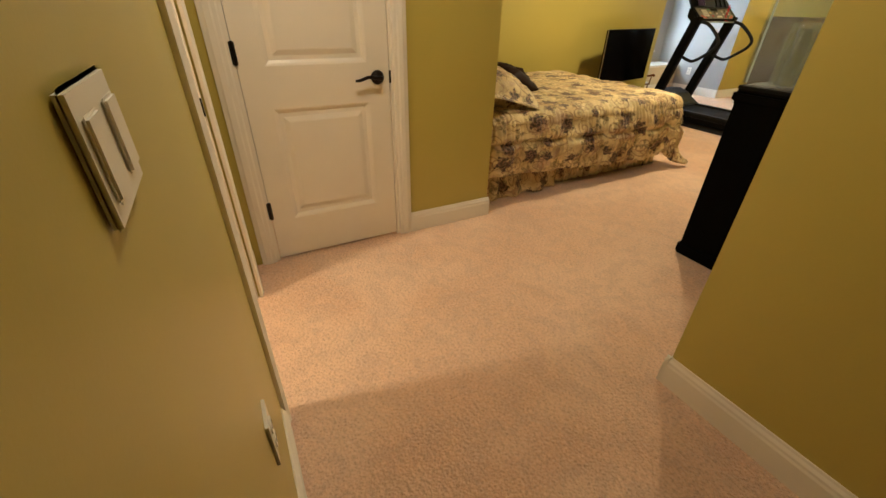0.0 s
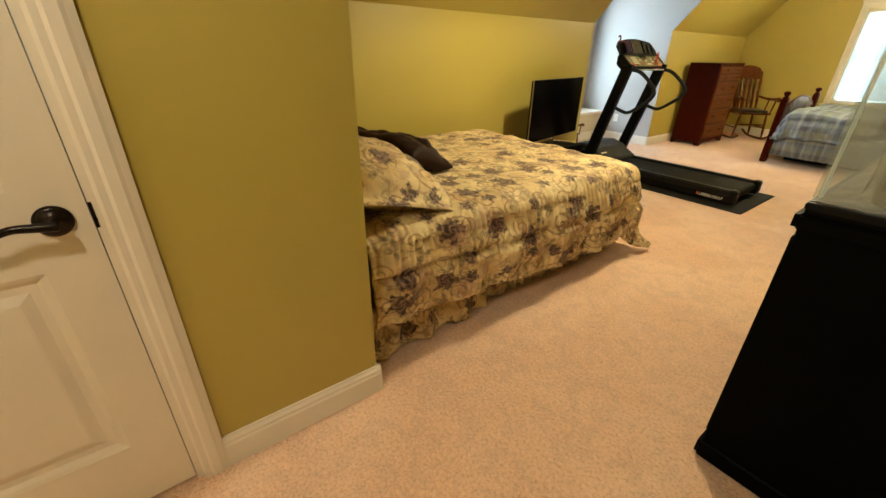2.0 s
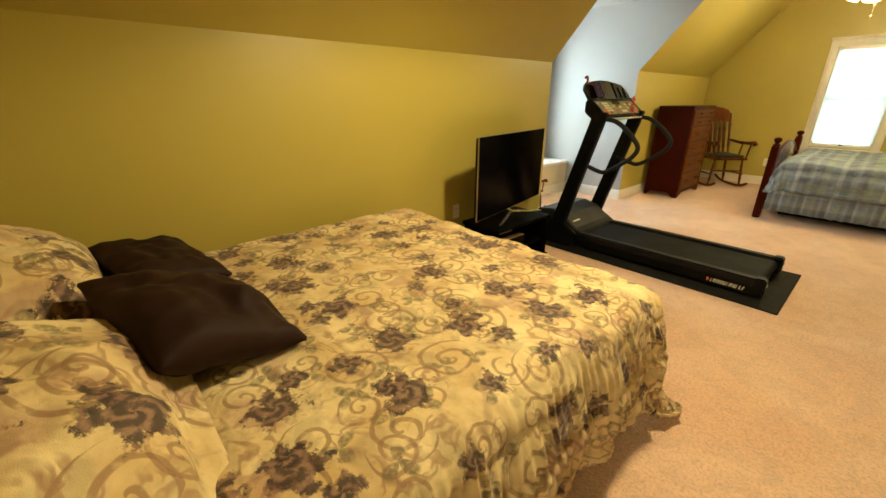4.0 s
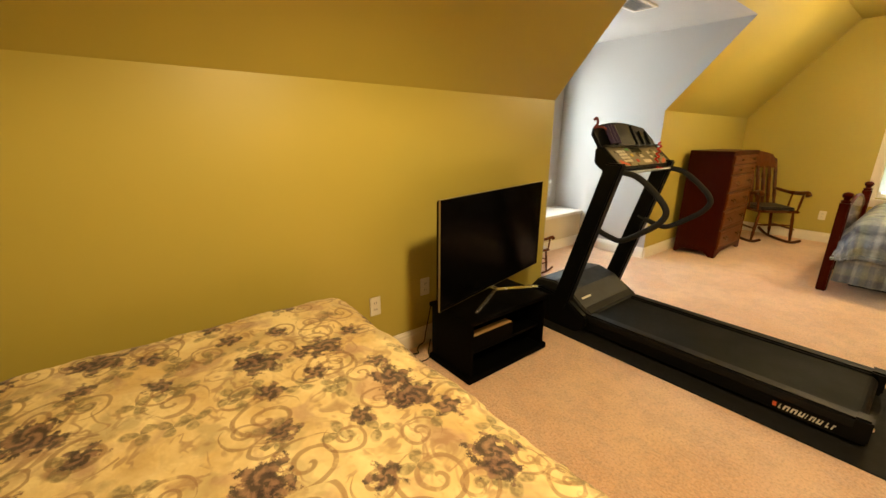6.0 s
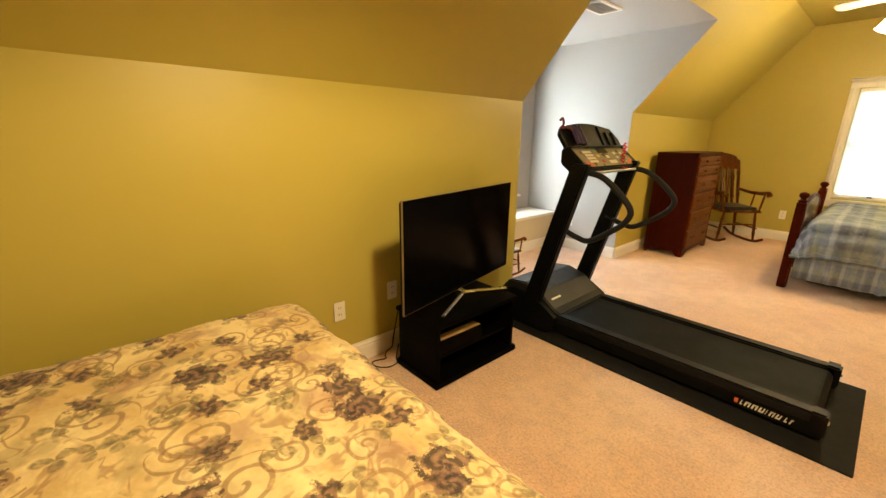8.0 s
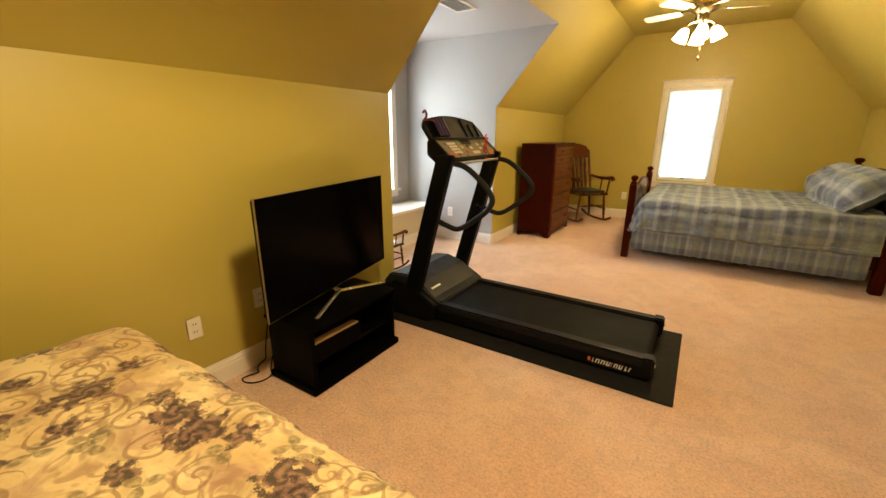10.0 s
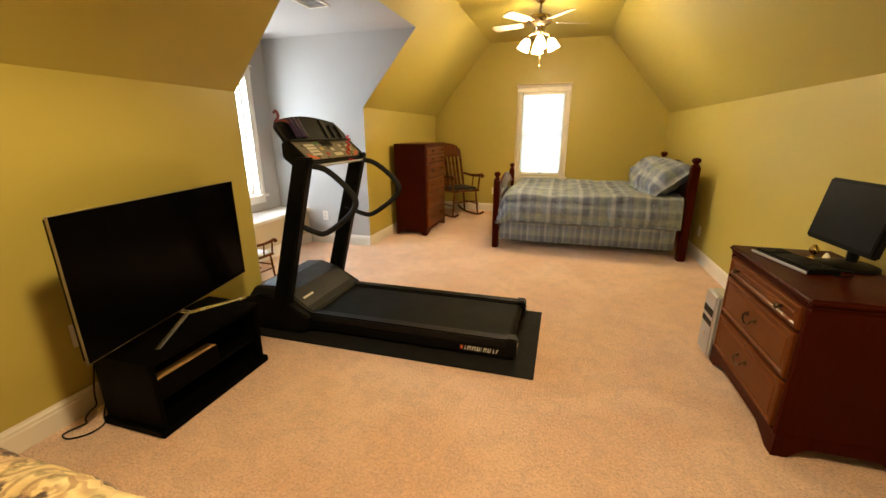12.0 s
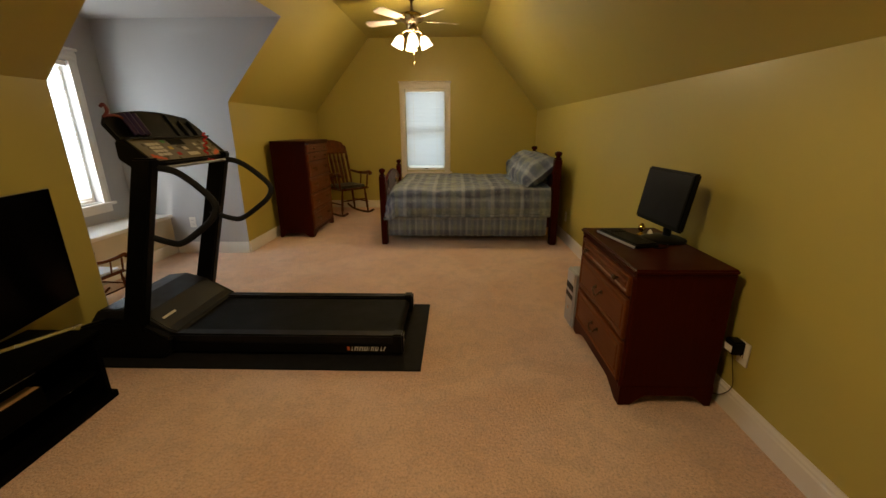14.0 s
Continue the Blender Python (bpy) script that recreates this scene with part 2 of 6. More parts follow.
def floral_material():
    """Printed floral cloth: plum roses, olive leaves and brown scrolls on cream; the UVs are in metres."""
    m, nt, b = mat("floral_print_cloth")
    uv = coords(nt, True)
    warp = nt.nodes.new("ShaderNodeTexNoise")
    warp.inputs["Scale"].default_value, warp.inputs["Detail"].default_value = 7, 3
    nt.links.new(uv, warp.inputs["Vector"])
    off = nt.nodes.new("ShaderNodeVectorMath")
    off.operation = "MULTIPLY_ADD"
    nt.links.new(warp.outputs["Color"], off.inputs[0])
    off.inputs[1].default_value = (0.035, 0.035, 0)
    nt.links.new(uv, off.inputs[2])
    bent = off.outputs[0]

    def cells(vec, scale, rnd=0.8, shift=(0, 0, 0)):
        mp = nt.nodes.new("ShaderNodeMapping")
        mp.inputs["Location"].default_value = shift
        nt.links.new(vec, mp.inputs["Vector"])
        v = nt.nodes.new("ShaderNodeTexVoronoi")
        v.voronoi_dimensions = "2D"
        v.inputs["Scale"].default_value, v.inputs["Randomness"].default_value = scale, rnd
        nt.links.new(mp.outputs[0], v.inputs["Vector"])
        loc = nt.nodes.new("ShaderNodeVectorMath")
        loc.operation = "SUBTRACT"
        nt.links.new(mp.outputs[0], loc.inputs[0])
        nt.links.new(v.outputs["Position"], loc.inputs[1])
        sep = nt.nodes.new("ShaderNodeSeparateXYZ")
        nt.links.new(loc.outputs[0], sep.inputs[0])
        ang = math_node(nt, "ARCTAN2", sep.outputs[1], sep.outputs[0])
        rad = math_node(nt, "SQRT", math_node(nt, "ADD", math_node(nt, "MULTIPLY", sep.outputs[0], sep.outputs[0]), math_node(nt, "MULTIPLY", sep.outputs[1], sep.outputs[1])))
        col = nt.nodes.new("ShaderNodeSeparateColor")
        nt.links.new(v.outputs["Color"], col.inputs[0])
        return ang, rad, col.outputs[0], col.outputs[1]

    cloud = noise_tex(nt, uv, 5, 4, 0.6)
    col = mix(nt, ramp(nt, cloud, (0.40, 0.0), (0.62, 1.0)), (0.76, 0.615, 0.32), (0.57, 0.40, 0.17))
    # faint green and mauve washes
    wash = noise_tex(nt, bent, 9, 3, 0.5)
    col = mix(nt, ramp(nt, wash, (0.54, 0.0), (0.62, 0.45)), col, (0.34, 0.265, 0.13))
    wash2 = noise_tex(nt, bent, 7.3, 3, 0.5, 0.5)
    col = mix(nt, ramp(nt, wash2, (0.56, 0.0), (0.64, 0.50)), col, (0.36, 0.19, 0.14))
    # scrolls
    for scale, shift, size in ((4.4, (0.37, 0.11, 0), 0.088), (6.2, (1.73, 0.59, 0), 0.058)):
        ang, rad, r1, r2 = cells(bent, scale, 0.75, shift)
        turn = math_node(nt, "MULTIPLY_ADD", rad, 140.0 if scale < 5 else 185.0, math_node(nt, "MULTIPLY", r1, 6.28))
        s = math_node(nt, "SINE", math_node(nt, "ADD", ang, turn))
        line = ramp(nt, math_node(nt, "MULTIPLY_ADD", s, 0.5, 0.5), (0.76, 0.0), (0.90, 1.0))
        inside = math_node(nt, "LESS_THAN", rad, size)
        broken = ramp(nt, noise_tex(nt, uv, 28, 3), (0.34, 0.35), (0.46, 0.95))
        keep = math_node(nt, "GREATER_THAN", r2, 0.25)
        fac = math_node(nt, "MULTIPLY", math_node(nt, "MULTIPLY", line, inside), math_node(nt, "MULTIPLY", broken, keep))
        col = mix(nt, math_node(nt, "MULTIPLY", fac, 0.68), col, (0.21, 0.10, 0.04))
    # loose brush strokes
    for sc, lo in ((9.0, 0.022), (13.0, 0.026)):
        vine = math_node(nt, "ABSOLUTE", math_node(nt, "SUBTRACT", noise_tex(nt, uv, sc, 2, 0.5, 0.9), 0.5))
        stroke = ramp(nt, vine, (0.0, 1.0), (lo, 0.8), (lo * 2, 0.0))
        gate = ramp(nt, noise_tex(nt, uv, sc * 0.7, 3, 0.6, 0.3), (0.50, 0.0), (0.60, 0.70))
        col = mix(nt, math_node(nt, "MULTIPLY", stroke, gate), col, (0.30, 0.165, 0.08))
    # leaves
    for scale, shift in ((5.6, (0.9, 0.43, 0)), (8.0, (0.2, 1.37, 0))):
        ang, rad, r1, r2 = cells(bent, scale, 1.0, shift)
        lobe = math_node(nt, "ABSOLUTE", math_node(nt, "COSINE", math_node(nt, "MULTIPLY_ADD", ang, 1.5, math_node(nt, "MULTIPLY", r1, 6.28))))
        edge = math_node(nt, "MULTIPLY", lobe, 0.048)
        fac = ramp(nt, math_node(nt, "SUBTRACT", edge, rad), (0.0, 0.0), (0.008, 1.0))
        vein = ramp(nt, noise_tex(nt, uv, 60, 2), (0.40, 0.45), (0.60, 1.0))
        fac = math_node(nt, "MULTIPLY", math_node(nt, "MULTIPLY", fac, vein), math_node(nt, "GREATER_THAN", r2, 0.50))
        col = mix(nt, math_node(nt, "MULTIPLY", fac, 0.80), col, (0.15, 0.115, 0.050))
    # roses, large and small
    for scale, shift, size in ((3.6, (0.05, 0.31, 0), 0.062), (5.2, (2.3, 0.77, 0), 0.040)):
        ang, rad, r1, r2 = cells(bent, scale, 0.7, shift)
        ragged = noise_tex(nt, uv, 34, 4, 0.7)
        lobes = math_node(nt, "SINE", math_node(nt, "MULTIPLY_ADD", ang, 5.0, math_node(nt, "MULTIPLY", r1, 6.28)))
        edge = math_node(nt, "ADD", size, math_node(nt, "ADD", math_node(nt, "MULTIPLY", lobes, size * 0.20), math_node(nt, "MULTIPLY", math_node(nt, "SUBTRACT", ragged, 0.5), size * 2.6)))
        fac = ramp(nt, math_node(nt, "SUBTRACT", edge, rad), (0.0, 0.0), (0.010, 1.0))
        petals = math_node(nt, "SINE", math_node(nt, "ADD", math_node(nt, "MULTIPLY", rad, 190.0), math_node(nt, "MULTIPLY", ang, 3.0)))
        streak = ramp(nt, math_node(nt, "ADD", math_node(nt, "MULTIPLY", petals, 0.13), noise_tex(nt, bent, 38, 5, 0.75, 0.8)), (0.42, 0.0), (0.66, 1.0))
        plum = mix(nt, streak, (0.022, 0.008, 0.007), (0.25, 0.135, 0.085))
        fac = math_node(nt, "MULTIPLY", fac, math_node(nt, "GREATER_THAN", r2, 0.14))
        col = mix(nt, math_node(nt, "MULTIPLY", fac, 0.92), col, plum)
    nt.links.new(col, b.inputs["Base Color"])
    b.inputs["Roughness"].default_value = 0.72
    b.inputs["Sheen Weight"].default_value = 0.15
    weave = noise_tex(nt, uv, 500, 2)
    pucker = noise_tex(nt, uv, 16, 3, 0.5, 0.4)
    bump(nt, b, math_node(nt, "ADD", pucker, math_node(nt, "MULTIPLY", weave, 0.1)), 0.6, 0.014)
    return m


def plaid_material():
    """Woven plaid cloth in blue, grey, sage and cream; the UVs are in metres."""
    m, nt, b = mat("plaid_cloth")
    sep = nt.nodes.new("ShaderNodeSeparateXYZ")
    nt.links.new(coords(nt, True), sep.inputs[0])

    def bands(sock, period):
        f = math_node(nt, "FRACT", math_node(nt, "DIVIDE", sock, period))
        n = nt.nodes.new("ShaderNodeValToRGB")
        n.color_ramp.interpolation = "LINEAR"
        els = n.color_ramp.elements
        stops = ((0.0, (0.045, 0.060, 0.125)), (0.14, (0.055, 0.075, 0.15)), (0.19, (0.36, 0.41, 0.47)), (0.26, (0.42, 0.46, 0.50)),
                 (0.31, (0.15, 0.20, 0.30)), (0.44, (0.17, 0.22, 0.29)), (0.50, (0.23, 0.28, 0.25)), (0.62, (0.25, 0.29, 0.25)),
                 (0.68, (0.09, 0.11, 0.18)), (0.80, (0.12, 0.15, 0.24)), (0.86, (0.30, 0.35, 0.41)), (1.0, (0.045, 0.060, 0.125)))
        while len(els) < len(stops):
            els.new(0.5)
        for e, (p, c) in zip(els, stops):
            e.position, e.color = p, (*c, 1)
        nt.links.new(f, n.inputs[0])
        return n.outputs[0]

    col = mix(nt, 0.5, bands(sep.outputs[0], 0.40), bands(sep.outputs[1], 0.33))
    col = mix(nt, 0.25, col, (0.105, 0.12, 0.12))
    slow = noise_tex(nt, coords(nt, True), 6, 3)
    col = mix(nt, math_node(nt, "MULTIPLY", slow, 0.2), col, (0.19, 0.215, 0.25))
    blotch = ramp(nt, noise_tex(nt, coords(nt, True), 22, 4, 0.7, 0.6), (0.48, 0.0), (0.62, 0.18))
    col = mix(nt, blotch, col, (0.085, 0.08, 0.11))
    fleck = ramp(nt, noise_tex(nt, coords(nt, True), 31, 3, 0.7, 0.4), (0.56, 0.0), (0.64, 0.15))
    col = mix(nt, fleck, col, (0.42, 0.44, 0.45))
    nt.links.new(col, b.inputs["Base Color"])
    b.inputs["Roughness"].default_value = 0.85
    pucker = noise_tex(nt, coords(nt, True), 14, 3, 0.5, 0.5)
    bump(nt, b, pucker, 0.6, 0.02)
    return m


FLORAL, PLAID = floral_material(), plaid_material()

# ---- mesh helpers
def box(bm, lo, hi):
    vs = [bm.verts.new((x, y, z)) for x in (lo[0], hi[0]) for y in (lo[1], hi[1]) for z in (lo[2], hi[2])]
    for f in ((0, 1, 3, 2), (4, 6, 7, 5), (0, 4, 5, 1), (2, 3, 7, 6), (0, 2, 6, 4), (1, 5, 7, 3)):
        bm.faces.new([vs[i] for i in f])
    return vs


def prism(bm, poly, axis, a, b):
    """A polygon in the two axes other than axis (in xyz order), drawn out from a to b along axis."""
    def at(p, v):
        q = list(p)
        q.insert(axis, v)
        return bm.verts.new(q)
    lo, hi = [at(p, a) for p in poly], [at(p, b) for p in poly]
    n = len(poly)
    bm.faces.new(lo)
    bm.faces.new(hi[::-1])
    for i in range(n):
        bm.faces.new((lo[i], hi[i], hi[(i + 1) % n], lo[(i + 1) % n]))


def drawn(bm, profile, p0, p1, out, up=(0, 0, 1)):
    """A profile of (out, up) points drawn out along the straight line p0 to p1."""
    p0, p1, out, up = Vector(p0), Vector(p1), Vector(out), Vector(up)
    rows = [[bm.verts.new(p + out * a + up * b) for a, b in profile] for p in (p0, p1)]
    n = len(profile)
    bm.faces.new(rows[0])
    bm.faces.new(rows[1][::-1])
    for i in range(n):
        bm.faces.new((rows[0][i], rows[1][i], rows[1][(i + 1) % n], rows[0][(i + 1) % n]))


def finish(bm, bevel=0.0, segments=2, smooth=False):
    bmesh.ops.recalc_face_normals(bm, faces=bm.faces)
    if bevel:
        edges = [e for e in bm.edges if len(e.link_faces) == 2 and e.calc_face_angle(0) > 0.6]
        bmesh.ops.bevel(bm, geom=edges, offset=bevel, segments=segments, affect="EDGES", clamp_overlap=True)
    if smooth or bevel:
        for f in bm.faces:
            f.smooth = smooth
    return bm


def mesh(name, bm, material, smooth=None):
    data = bpy.data.meshes.new(name)
    if smooth is not None:
        for f in bm.faces:
            f.smooth = smooth
    bmesh.ops.recalc_face_normals(bm, faces=bm.faces)
    bm.to_mesh(data)
    bm.free()
    for m in material if isinstance(material, (list, tuple)) else (material,):
        data.materials.append(m)
    return data


def part(name, bm, material, parent=None, label="", smooth=None):
    ob = new(name, mesh(name, bm, material, smooth))
    if parent:
        ob.parent = parent
    return tagged(ob, label)


def thing(name, label, category, at=(0, 0, 0), turn=0, group=""):
    ob = new(name)
    ob.empty_display_size = 0.1
    ob.matrix_world = pose(*at, 0, 0, turn)
    return tagged(ob, label, category, group)


def boxes(*pairs, bevel=0.0, segments=2):
    bm = bmesh.new()
    for lo, hi in pairs:
        box(bm, lo, hi)
    return finish(bm, bevel, segments)


def structure(name, bm, material, label):
    return tagged(part(name, bm, material), label, kind="structure")


def tube(bm, pts, r, sides=10, closed=False, taper=None):
    """A round bar along points."""
    pts = [Vector(p) for p in pts]
    n, rings = len(pts), []
    prev = None
    for i, p in enumerate(pts):
        a = pts[(i - 1) % n] if closed or i else p
        b = pts[(i + 1) % n] if closed or i < n - 1 else p
        d = (b - a).normalized()
        if prev is None:
            side = d.orthogonal().normalized()
        else:
            side = (prev - d * prev.dot(d)).normalized()
        prev = side
        other = d.cross(side)
        rr = r if taper is None else r * taper(i / max(1, n - 1))
        rings.append([bm.verts.new(p + (side * math.cos(k * math.tau / sides) + other * math.sin(k * math.tau / sides)) * rr) for k in range(sides)])
    for i in range(n if closed else n - 1):
        a, b = rings[i], rings[(i + 1) % n]
        for k in range(sides):
            bm.faces.new((a[k], a[(k + 1) % sides], b[(k + 1) % sides], b[k]))
    if not closed:
        bm.faces.new(rings[0][::-1])
        bm.faces.new(rings[-1])


def lathe(bm, profile, at=(0, 0, 0), sides=20, axis=2):
    """Turned work: (radius, height) points about an axis."""
    rings = []
    for r, h in profile:
        ring = []
        for k in range(sides):
            a = k * math.tau / sides
            q = [max(r, 0.0004) * math.cos(a), max(r, 0.0004) * math.sin(a)]
            q.insert(axis, h)
            ring.append(bm.verts.new([q[j] + at[j] for j in range(3)]))
        rings.append(ring)
    for a, b in zip(rings, rings[1:]):
        for k in range(sides):
            bm.faces.new((a[k], a[(k + 1) % sides], b[(k + 1) % sides], b[k]))
    bm.faces.new(rings[0][::-1])
    bm.faces.new(rings[-1])


def spline(pts, n=8):
    """Catmull-Rom through points."""
    pts = [Vector(p) for p in pts]
    pts = [2 * pts[0] - pts[1], *pts, 2 * pts[-1] - pts[-2]]
    out = []
    for i in range(1, len(pts) - 2):
        a, b, c, d = pts[i - 1:i + 3]
        for k in range(n):
            t = k / n
            out.append(0.5 * (2 * b + (c - a) * t + (2 * a - 5 * b + 4 * c - d) * t * t + (3 * b - a - 3 * c + d) * t ** 3))
    return out + [pts[-2]]


# ---- the place: an attic room with knee walls, a dormer, and a hall end
XL, XR, YS, YN = -4.022, -0.430, 1.962, 10.40      # knee walls, end walls
KNEE, TOP = 1.578, 2.66                            # knee wall and flat ceiling
CL, CR = -3.105, -1.36                            # flat ceiling's edges
DY0, DY1, DX, DTOP = 5.918, 7.757, -5.25, 2.325    # dormer
DSX = XL + (DTOP - KNEE) / (TOP - KNEE) * (CL - XL)
XD, YH0, YH1, XH = -2.028, 0.470, 1.80, -0.500      # closet wall, hall walls, hall corner
HTOP = 2.44
T = 0.12

structure("floor", boxes(((-5.3, -0.0 + 0.40, -0.12), (1.5, 10.6, 0.0))), CARPET, "beige-pink cut-pile carpet worn by footsteps")

# knee walls
structure("wall_west", boxes(((XL - T, YS, 0), (XL, DY0 - 0.0, KNEE)), ((XL - T, DY1, 0), (XL, YN, KNEE))), OLIVE, "low olive-gold painted knee wall")
structure("wall_east", boxes(((XR, YS, 0), (XR + T, YN + T, KNEE + 0.1))), OLIVE, "low olive-gold painted knee wall")

# gable wall with its window
WX0, WX1, WZ0, WZ1 = -2.562, -1.915, 0.625, 1.92
bm = bmesh.new()
roof_l = lambda x: KNEE + (x - XL) * (TOP - KNEE) / (CL - XL)
prism(bm, [(XL - T, 0), (WX0, 0), (WX0, TOP), (CL, TOP), (XL, KNEE), (XL - T, KNEE)], 1, YN, YN + T)
prism(bm, [(WX1, 0), (XR, 0), (XR, KNEE), (CR, TOP), (WX1, TOP)], 1, YN, YN + T)
prism(bm, [(WX0, 0), (WX1, 0), (WX1, WZ0), (WX0, WZ0)], 1, YN, YN + T)
prism(bm, [(WX0, WZ1), (WX1, WZ1), (WX1, TOP), (WX0, TOP)], 1, YN, YN + T)
structure("wall_north", bm, OLIVE, "olive-gold painted gable wall with one window")

# ceiling: slopes and flat
bm = bmesh.new()
K = 0.14
prism(bm, [(XL - T, KNEE), (XL, KNEE), (CL, TOP), (CL, TOP + K), (XL - T, KNEE + K)], 1, YS, DY0)
prism(bm, [(XL - T, KNEE), (XL, KNEE), (CL, TOP), (CL, TOP + K), (XL - T, KNEE + K)], 1, DY1, YN)
prism(bm, [(DSX, DTOP), (CL, TOP), (CL, TOP + K), (DSX, TOP + K)], 1, DY0, DY1)
prism(bm, [(CL, TOP), (CR, TOP), (CR, TOP + K), (CL, TOP + K)], 1, YS, YN)
prism(bm, [(CR, TOP), (XR, KNEE), (XR + T, KNEE + 0.1), (XR + T, KNEE + K), (CR, TOP + K)], 1, YS, YN)
structure("ceiling", bm, OLIVE, "sloped attic ceiling in the walls' olive-gold paint")

# dormer: cheeks, back wall with a window, flat ceiling
DWY0, DWY1, DWZ0, DWZ1 = 6.32, 7.41, 0.63, 1.915
cheek = [(DX, 0), (XL, 0), (XL, KNEE), (DSX, DTOP), (DX, DTOP)]
outer = [(DX - T, 0), (XL - T, 0), (XL - T, KNEE + K), (XL + 0.12, DTOP), (DX - T, DTOP)]
for side, y0, y1, y2 in (("south", DY0 + 0.004, DY0, DY0 - T), ("north", DY1 - 0.004, DY1, DY1 + T)):
    bm = bmesh.new()
    prism(bm, outer, 1, min(y1, y2), max(y1, y2))
    structure("wall_dormer_" + side, bm, PALE, "pale grey painted dormer cheek")
    bm = bmesh.new()
    prism(bm, cheek, 1, min(y0, y1), max(y0, y1))
    structure("wall_dormer_skin_" + side, bm, PALE, "smooth pale grey plaster skin of the dormer cheek")
bm = bmesh.new()
prism(bm, [(DY0, 0), (DWY0, 0), (DWY0, DTOP), (DY0, DTOP)], 0, DX - T, DX)
prism(bm, [(DWY1, 0), (DY1, 0), (DY1, DTOP), (DWY1, DTOP)], 0, DX - T, DX)
prism(bm, [(DWY0, 0), (DWY1, 0), (DWY1, DWZ0), (DWY0, DWZ0)], 0, DX - T, DX)
prism(bm, [(DWY0, DWZ1), (DWY1, DWZ1), (DWY1, DTOP), (DWY0, DTOP)], 0, DX - T, DX)
structure("wall_dormer_back", bm, PALE, "pale grey painted dormer wall with a window")
structure("ceiling_dormer", boxes(((DX - T, DY0 - T, DTOP), (DSX, DY1 + T, DTOP + 0.1))), PALE, "flat pale grey dormer ceiling")

# south end: wall behind the bed, closet wall, hall
structure("wall_south", boxes(((XL - T, YS - T, 0), (XD, YS, TOP + 0.1))), OLIVE, "olive-gold painted wall behind the brass bed")
CY0, CY1, DH = 0.592, 1.325, 2.04
structure("wall_closet", boxes(((XD - T, YH0 - T, 0), (XD, CY0, HTOP)), ((XD - T, CY1, 0), (XD, YS - T, HTOP)), ((XD - T, CY0, DH), (XD, CY1, HTOP))), OLIVE, "olive-gold painted wall with a closet door")
BX0, BX1 = -1.735, -1.005
structure("wall_hall_south", boxes(((XD, YH0 - T, 0), (BX0, YH0, HTOP)), ((BX1, YH0 - T, 0), (1.4, YH0, HTOP)), ((BX0, YH0 - T, DH), (BX1, YH0, HTOP))), OLIVE, "olive-gold painted hall wall with a doorway")
structure("wall_hall_north", boxes(((XH, YH1, 0), (1.4, YS, TOP + 0.1))), OLIVE, "olive-gold painted hall wall with an outside corner")
structure("wall_hall_end", boxes(((1.4, YH0 - T, 0), (1.52, YS, HTOP))), OLIVE, "olive-gold painted hall end wall")
structure("ceiling_hall", boxes(((XD - T, YH0 - T, HTOP), (1.52, YS, HTOP + 0.35))), OLIVE, "flat hall ceiling")
structure("wall_closet_back", boxes(((-2.9, YH0 - T, 0), (-2.8, YS - T, HTOP + 0.1)), ((-2.8, YH0 - T, 0), (XD - T, YH0, HTOP + 0.1))), PALE, "plain closet lining")

# bath seen through the doorway
structure("wall_bath", boxes(((-2.75, -1.7, 0), (-2.65, YH0 - T, HTOP)), ((-2.75, -1.8, 0), (0.1, -1.7, HTOP)), ((0.0, -1.7, 0), (0.1, YH0 - T, HTOP)), ((-2.75, -1.8, HTOP), (0.1, YH0 - T, HTOP + 0.1))),
          simple("bath_wall", (0.66, 0.50, 0.30), 0.6), "warm cream bath walls")
structure("floor_bath", boxes(((-2.75, -1.8, -0.12), (0.1, 0.40, -0.012))), GROUT, "grout bed of the bath floor")

# ---- trim
BASE = [(0, 0), (0.016, 0), (0.016, 0.088), (0.013, 0.096), (0.013, 0.106), (0.007, 0.116), (0.005, 0.125), (0, 0.125)]
CASE = [(0, 0), (0.012, 0), (0.016, 0.008), (0.016, 0.022), (0.020, 0.030), (0.020, 0.052), (0.016, 0.060), (0.012, 0.075), (0, 0.075)]


def baseboard(*runs):
    for p0, p1, out in runs:
        bm = bmesh.new()
        drawn(bm, BASE, p0, p1, out)
        structure("baseboard", bm, TRIM, "white moulded baseboard")


E_, W_, N_, S_ = (1, 0, 0), (-1, 0, 0), (0, 1, 0), (0, -1, 0)
baseboard(((XL, YS, 0), (XL, DY0, 0), E_), ((XL, DY1, 0), (XL, YN, 0), E_), ((XR, YS, 0), (XR, YN, 0), W_),
          ((XL, YN, 0), (XR, YN, 0), S_), ((DX + 0.43, DY1 - 0.004, 0), (XL, DY1 - 0.004, 0), S_), ((DX + 0.43, DY0 + 0.004, 0), (XL, DY0 + 0.004, 0), N_),
          ((XL, YS, 0), (XD, YS, 0), N_), ((XD, CY1 + 0.075, 0), (XD, YS + 0.016, 0), E_),
          ((BX1 + 0.085, YH0, 0), (1.4, YH0, 0), N_), ((XH - 0.016, YH1, 0), (1.4, YH1, 0), S_), ((XH, YH1 - 0.016, 0), (XH, YS, 0), W_),
          ((XD, YH0, 0), (BX0 - 0.085, YH0, 0), N_))


